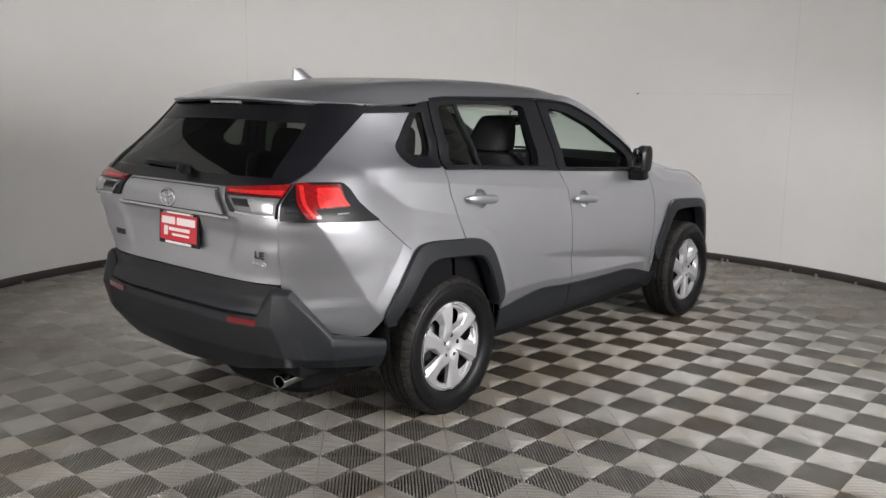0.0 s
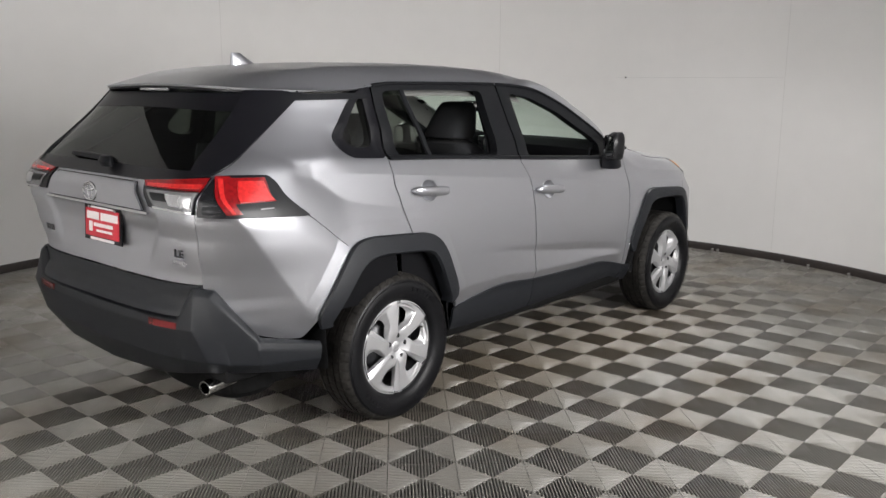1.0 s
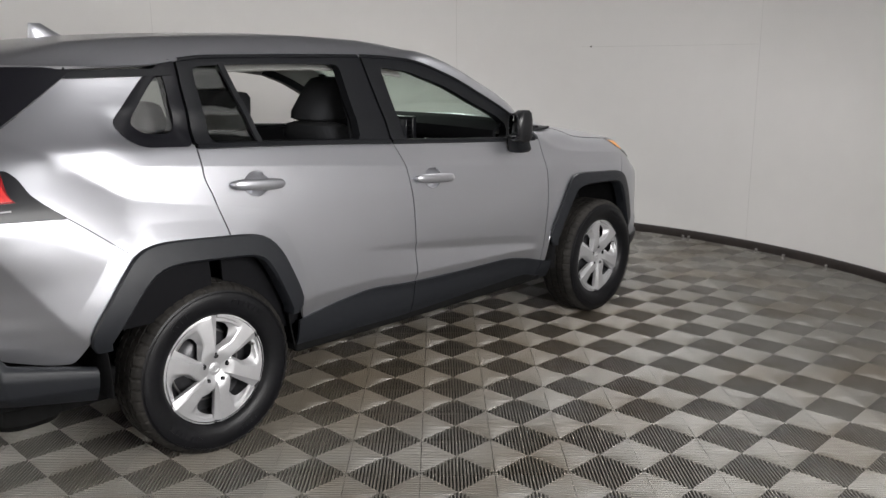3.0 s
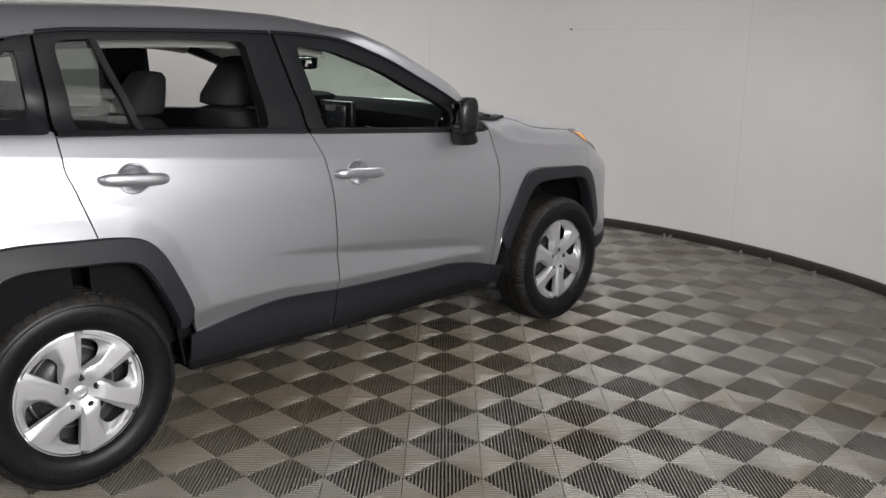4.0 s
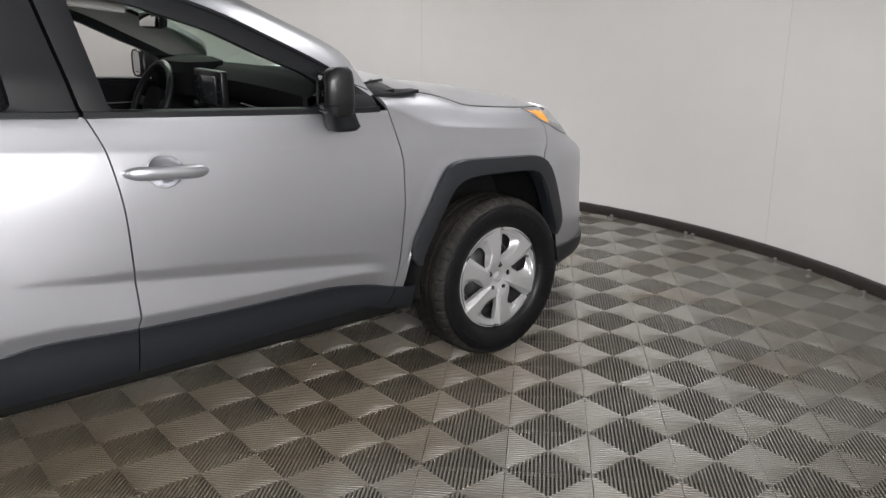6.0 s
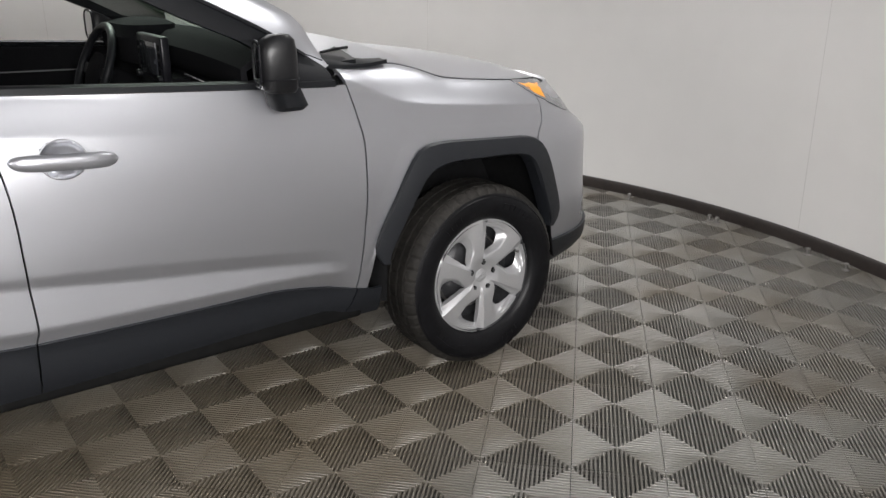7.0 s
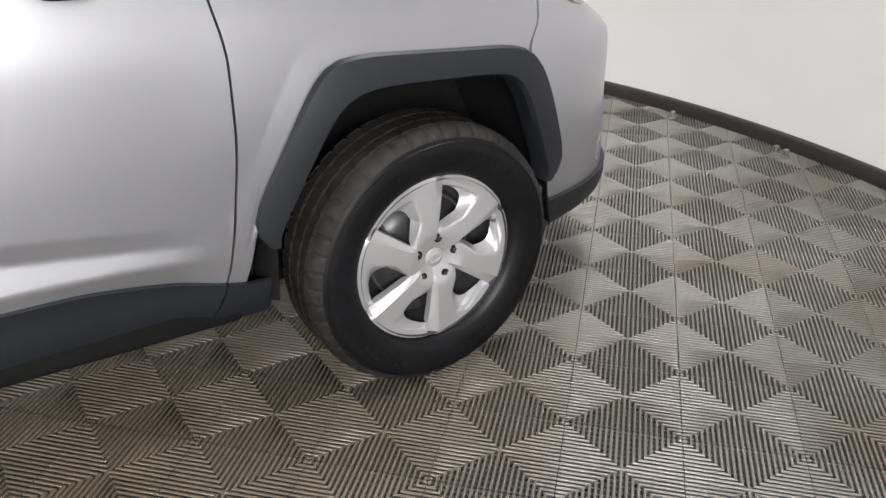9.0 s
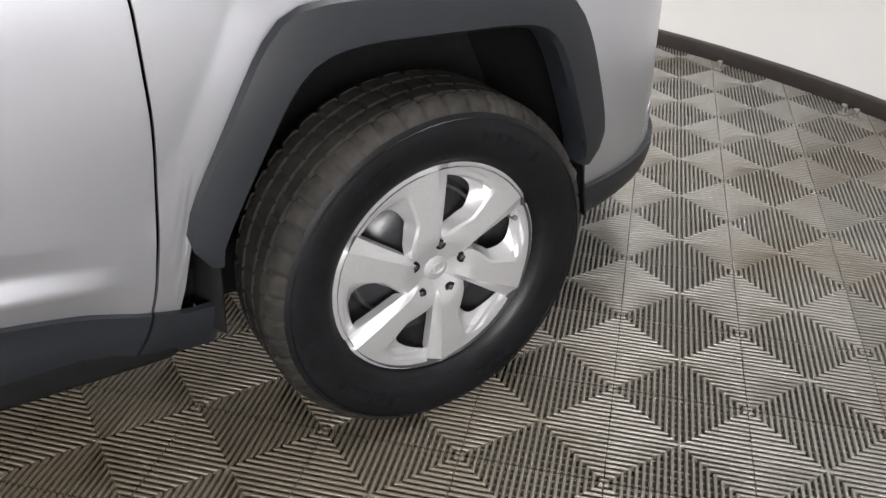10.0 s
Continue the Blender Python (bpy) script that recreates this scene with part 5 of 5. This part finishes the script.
for y in (-0.147, 0.087):
    bm = lathe([(0.0005, 0.0), (0.011, 0.0), (0.013, -0.004), (0.013, -0.016)], 18, pose(1.785, y, 1.080, 0, -90, 0))
    bmesh.ops.recalc_face_normals(bm, faces=bm.faces)
    body("knob", bm, TRIM, "round black knob", tablet, False)

# steering wheel
steer_m = pose(1.70, 0.37, 1.065, 0, -68, 0)
bm = tube([(0.182 * math.cos(a), 0.182 * math.sin(a), 0.0) for a in np.linspace(0, 2 * math.pi, 49)[:-1]], 0.016, 10, True)
bm.transform(steer_m)
steer = body("steering_wheel", bm, TRIM, "black three-spoke steering wheel", both=False)
bm = loft([(0, 0, -0.035, 0.05, 0.06), (0, 0, -0.03, 0.075, 0.085), (0, 0, 0.0, 0.075, 0.085), (0, 0, 0.012, 0.05, 0.06)], m=steer_m)
body("hub", bm, DASH, "black padded hub", steer, False)
for a in (90, -90, 180):
    q = radians(a)
    bm = box(bmesh.new(), 0.05, 0.18, -0.022, 0.022, -0.024, -0.004, 0.006, steer_m @ Matrix.Rotation(q, 4, "Z"))
    body("spoke", bm, TRIM, "", steer, False)
body("steering_column", tube([(1.72, 0.37, 1.05), (1.95, 0.37, 0.95)], 0.05, 14), DASH, "black steering column", steer, False)

# mirror, visors
rv = body("rear_view_mirror", loft([(1.600, -0.02, 1.398, 0.012, 0.09), (1.602, -0.02, 1.405, 0.018, 0.115), (1.606, -0.02, 1.455, 0.018, 0.115), (1.608, -0.02, 1.466, 0.010, 0.09)]), TRIM, "black rear view mirror on a stalk", both=False)
body("mirror_glass", box(bmesh.new(), 1.5805, 1.5825, -0.125, 0.085, 1.406, 1.456, 0.0008), MIRROR, "mirror glass", rv, False)
body("stalk", tube([(1.62, -0.02, 1.44), (1.64, -0.02, 1.50), (1.68, -0.02, 1.535)], 0.010, 8), TRIM, "", rv, False)
for y in (-0.36, 0.36):
    body("sun_visor", loft([(1.36, y, 1.555, 0.09, 0.17), (1.36, y, 1.560, 0.10, 0.18), (1.36, y, 1.572, 0.10, 0.18), (1.36, y, 1.576, 0.08, 0.16)], m=Matrix.Translation((1.40, 0, 1.54)) @ Matrix.Rotation(radians(22), 4, "Y") @ Matrix.Translation((-1.36, 0, -1.565))), HEADLINER, "grey sun visor, folded up", both=False)
# two small stickers high on the windscreen
for s0, t0 in ((0.930, 0.33), (0.965, 0.44)):
    body("sticker", grid(lambda s, t: screen_f(s0 + 0.035 * s, t0 + 0.07 * t) + Vector((-0.006, 0, -0.008)), 3, 3, 0.001), DASH, "small dark sticker", windscreen, False)

# ---------------------------------------------------------------- outside fittings
# door mirror
MIR = Matrix.Translation((1.893, -0.905, 0)) @ Matrix.Rotation(radians(-10), 4, "Z") @ Matrix.Diagonal((0.80, 1, 1, 1))
mir = body("door_mirror", loft([(0.015, 0.010, 1.118, 0.050, 0.034), (0.006, 0.005, 1.130, 0.066, 0.042), (0.0, 0.0, 1.180, 0.074, 0.046), (-0.002, -0.002, 1.240, 0.073, 0.046),
                                (0.004, -0.004, 1.272, 0.060, 0.038), (0.010, -0.005, 1.286, 0.036, 0.026)], 36, 2.8, MIR), MIRROR_CAP, "black door mirror folded out on a black foot")
body("mirror_foot", loft([(1.945, -0.850, 1.058, 0.045, 0.046), (1.945, -0.855, 1.072, 0.056, 0.056), (1.925, -0.86, 1.125, 0.050, 0.052), (1.89, -0.87, 1.150, 0.042, 0.045)], 24, 3.0), TRIM, "matt black mirror foot", mir)
bm = grid(lambda s, t: Vector((-0.0745 - 0.003 * math.sin(math.pi * s) * math.sin(math.pi * t), -0.036 + 0.072 * s, 1.148 + 0.112 * t)), 8, 6, 0.003, True)
bm.transform(MIR)
body("mirror_glass", bm, MIRROR, "mirror glass", mir)
bm = tube([(-0.074, 0.040 * math.copysign(abs(math.cos(a)) ** 0.6, math.cos(a)), 1.204 + 0.064 * math.copysign(abs(math.sin(a)) ** 0.6, math.sin(a))) for a in np.linspace(0, 2 * math.pi, 41)[:-1]], 0.005, 6, True)
bm.transform(MIR)
body("mirror_rim", bm, GLOSS, "gloss black rim", mir)
bm = tube([(0.0755 * math.copysign(abs(math.cos(a)) ** 0.72, math.cos(a)), 0.0470 * math.copysign(abs(math.sin(a)) ** 0.72, math.sin(a)), 1.160) for a in np.linspace(0, 2 * math.pi, 41)[:-1]], 0.002, 5, True)
bm.transform(MIR)
body("mirror_seam", bm, GLOSS, "", mir)

# tail fittings
plate = body("number_plate", grid(lambda s, t: Vector((rear(0, 0.95).x - 0.012 + 0.010 * t, -0.195 + 0.326 * s, 0.880 + 0.156 * t)), 2, 2, 0.006, True), GLOSS, "red and white dealer plate in a black frame", gate, False)
px = lambda z: rear(0, 0.95).x - 0.0145 + 0.010 * (z - 0.880) / 0.156


def plate_bar(name, y0, y1, z0, z1, mat, out=0.0, label=""):
    bm = grid(lambda s, t: Vector((px(z0 + (z1 - z0) * t) - out, y0 - 0.032 + (y1 - y0) * s, z0 + 0.006 + (z1 - z0) * t)), 1, 1, 0.0014, True)
    return part(name, bm, mat, plate, label, False)


plate_bar("red_field", -0.150, 0.150, 0.893, 1.016, PLATE_RED, 0.0004, "plain red field")
for y0, y1, z0, z1 in ((-0.138, 0.012, 0.968, 1.002), (0.026, 0.138, 0.968, 1.002), (-0.095, 0.075, 0.938, 0.954), (-0.09, 0.05, 0.915, 0.926), (-0.10, 0.10, 1.018, 1.026), (-0.105, 0.105, 0.877, 0.889)):
    plate_bar("white_bar", y0, y1, z0, z1, WHITE, 0.0010)
plate_bar("white_patch", 0.085, 0.118, 0.914, 0.958, WHITE, 0.0010)
for yy in (-0.145, 0.145):
    bm = lathe([(0.0005, 0.003), (0.006, 0.002), (0.007, 0.0)], 12, pose(px(1.02) - 0.001, yy * 0.8 - 0.032, 1.026, 0, -90, 0))
    bmesh.ops.recalc_face_normals(bm, faces=bm.faces)
    part("screw", bm, CHROME, plate)
# oval badge: a plain ring and disc
bx = rear(0, 1.10).x - 0.020
bm = tube([(bx, 0.058 * math.cos(a), 1.104 + 0.039 * math.sin(a)) for a in np.linspace(0, 2 * math.pi, 41)[:-1]], 0.0055, 8, True)
badge = body("oval_badge", bm, CHROME, "chrome oval badge", gate, False)
bm = tube([(bx, 0.020 * math.cos(a), 1.104 + 0.034 * math.sin(a)) for a in np.linspace(0, 2 * math.pi, 33)[:-1]], 0.0045, 8, True)
body("badge_core", bm, CHROME, "", badge, False)
bm = tube([(bx, 0.042 * math.cos(a), 1.122 + 0.014 * math.sin(a)) for a in np.linspace(0, 2 * math.pi, 33)[:-1]], 0.0045, 8, True)
body("badge_core", bm, CHROME, "", badge, False)


def lettering(name, text, size, y, z, mat):
    """Raised letters on the tailgate, read from behind the car."""
    cu = bpy.data.curves.new(name, "FONT")
    cu.body, cu.size, cu.extrude, cu.bevel_depth = text, size, 0.002, 0.0006
    tmp = bpy.data.objects.new(name, cu)
    me = bpy.data.meshes.new_from_object(tmp)
    bpy.data.objects.remove(tmp)
    me.transform(Matrix.Translation((rear(y, z).x - 0.004, y, z)) @ Matrix(((0, 0, -1, 0), (-1, 0, 0, 0), (0, 1, 0, 0), (0, 0, 0, 1))) @ Matrix.Diagonal((1.5, 1, 1, 1)))
    me.materials.clear()
    me.materials.append(mat)
    ob = new(name, me)
    ob.parent = gate
    return ob


tagged(lettering("trim_letters", "LE", 0.044, -0.578, 0.888, DARK_CHROME), "small dark chrome letters")
tagged(lettering("drive_letters", "AWD", 0.026, -0.562, 0.858, CHROME), "small chrome letters")
for k in range(4):
    y = 0.47 + 0.024 * k
    body("badge_bar", grid(lambda s, t: rear(y + 0.018 * s, 0.872 + 0.028 * t, 0.004), 1, 1, 0.003, True), DARK_CHROME, "", gate, False)
# wiper
bm = loft([(0, 0, 0, 0.20, 0.012), (0, 0, 0.004, 0.205, 0.016), (0, 0, 0.018, 0.19, 0.012), (0, 0, 0.022, 0.15, 0.006)], 24, 2.6)
bm.transform(Matrix.Translation((rear(0.12, 1.245).x - 0.014, 0.115, 1.236)) @ Matrix.Rotation(radians(90), 4, "Z") @ Matrix.Rotation(radians(-1.5), 4, "Y"))
wiper = body("rear_wiper", bm, TRIM, "black rear wiper at rest", gate, False)
body("wiper_pivot", loft([(-0.945, -0.075, 1.215, 0.02, 0.035), (-0.948, -0.07, 1.235, 0.026, 0.042), (-0.94, -0.06, 1.258, 0.018, 0.035)], 20, 2.4), TRIM, "", wiper, False)
# reflectors
body("reflector", grid(lambda s, t: Vector((-0.998 + 0.020 * s ** 1.5, -0.437 - 0.172 * s, 0.594 + 0.004 * s + 0.027 * t)), 10, 3, 0.008, False), REFLECT, "dark red rear reflector", bumper)
# exhaust
bm = lathe([(0.030, 0.0), (0.036, 0.0), (0.037, 0.006), (0.037, 0.15), (0.030, 0.15), (0.028, 0.02), (0.028, 0.10), (0.001, 0.10)], 32, pose(-0.888, -0.652, 0.338, 0, 88, 8) @ Matrix.Diagonal((0.8, 0.9, 1, 1)))
bmesh.ops.recalc_face_normals(bm, faces=bm.faces)
body("exhaust_tip", bm, CHROME, "polished exhaust tip under the bumper", bumper, False)
body("silencer", loft([(-0.60, -0.30, 0.22, 0.14, 0.30), (-0.60, -0.30, 0.25, 0.16, 0.33), (-0.60, -0.30, 0.31, 0.16, 0.33), (-0.60, -0.30, 0.34, 0.13, 0.30)]), DARK, "dark exhaust silencer", bumper, False)
# black corner cap at the foot of the windscreen pillar
edge = [(2.12, -0.752, 1.166), (2.18, -0.744, 1.160), (2.25, -0.734, 1.156), (2.32, -0.720, 1.154), (2.37, -0.708, 1.157), (2.40, -0.700, 1.160)]
rows = [[Vector((x, y - 0.003, z - 0.008)) for x, y, z in edge], [Vector((x, y - 0.001, z + 0.004)) for x, y, z in edge],
        [Vector((x, y + 0.02, z + 0.026 * (2.42 - x) / 0.27)) for x, y, z in edge], [Vector((x + 0.01, y + 0.065, z + 0.034 * (2.42 - x) / 0.27)) for x, y, z in edge]]
body("cowl_corner", band(rows, depth=0.006, flip=True), TRIM, "black plastic cap at the pillar foot")
# front wiper seen above the cowl
body("wiper_arm", tube([(2.20, -0.60, 1.190), (2.28, -0.55, 1.192), (2.36, -0.50, 1.190)], 0.005, 8), TRIM, "black windscreen wiper arm", windscreen, False)
body("mirror_corner", grid(lambda s, t: side(1.93 + 0.17 * s, belt_z(1.93 + 0.17 * s) + 0.01 + (glass_top(1.93 + 0.17 * s) - 0.03 - belt_z(1.93 + 0.17 * s)) * t, 0.004), 6, 5, 0.02), TRIM, "black mirror mounting corner", front_door)
# fog lamp edge on the nose
body("bumper_blade", grid(lambda s, t: side(3.385 + 0.035 * s, 0.435 + 0.05 * t + 0.02 * s, 0.004), 5, 4, 0.01), LENS, "pale reflector at the bumper corner", nose)
# floor clips along the wall
for a in (7.3, -1.6, -2.4, -11.8, -15.5, -21.2, 24.0, 96.0, 108.0):
    c, s = math.cos(radians(a)), math.sin(radians(a))
    m = Matrix.Translation((ROOM_X + (ROOM_R - 0.115) * c, ROOM_Y + (ROOM_R - 0.115) * s, 0)) @ Matrix.Rotation(radians(a), 4, "Z")
    bm = lathe([(0.022, 0.0), (0.022, 0.004), (0.010, 0.008), (0.009, 0.028), (0.013, 0.031), (0.012, 0.038), (0.0005, 0.040)], 14, m)
    bmesh.ops.recalc_face_normals(bm, faces=bm.faces)
    clip = tagged(mesh_object("floor_clip", bm, BOLT), "small dull metal bolt standing on the floor by the wall", "bolt", "bolts along the wall")
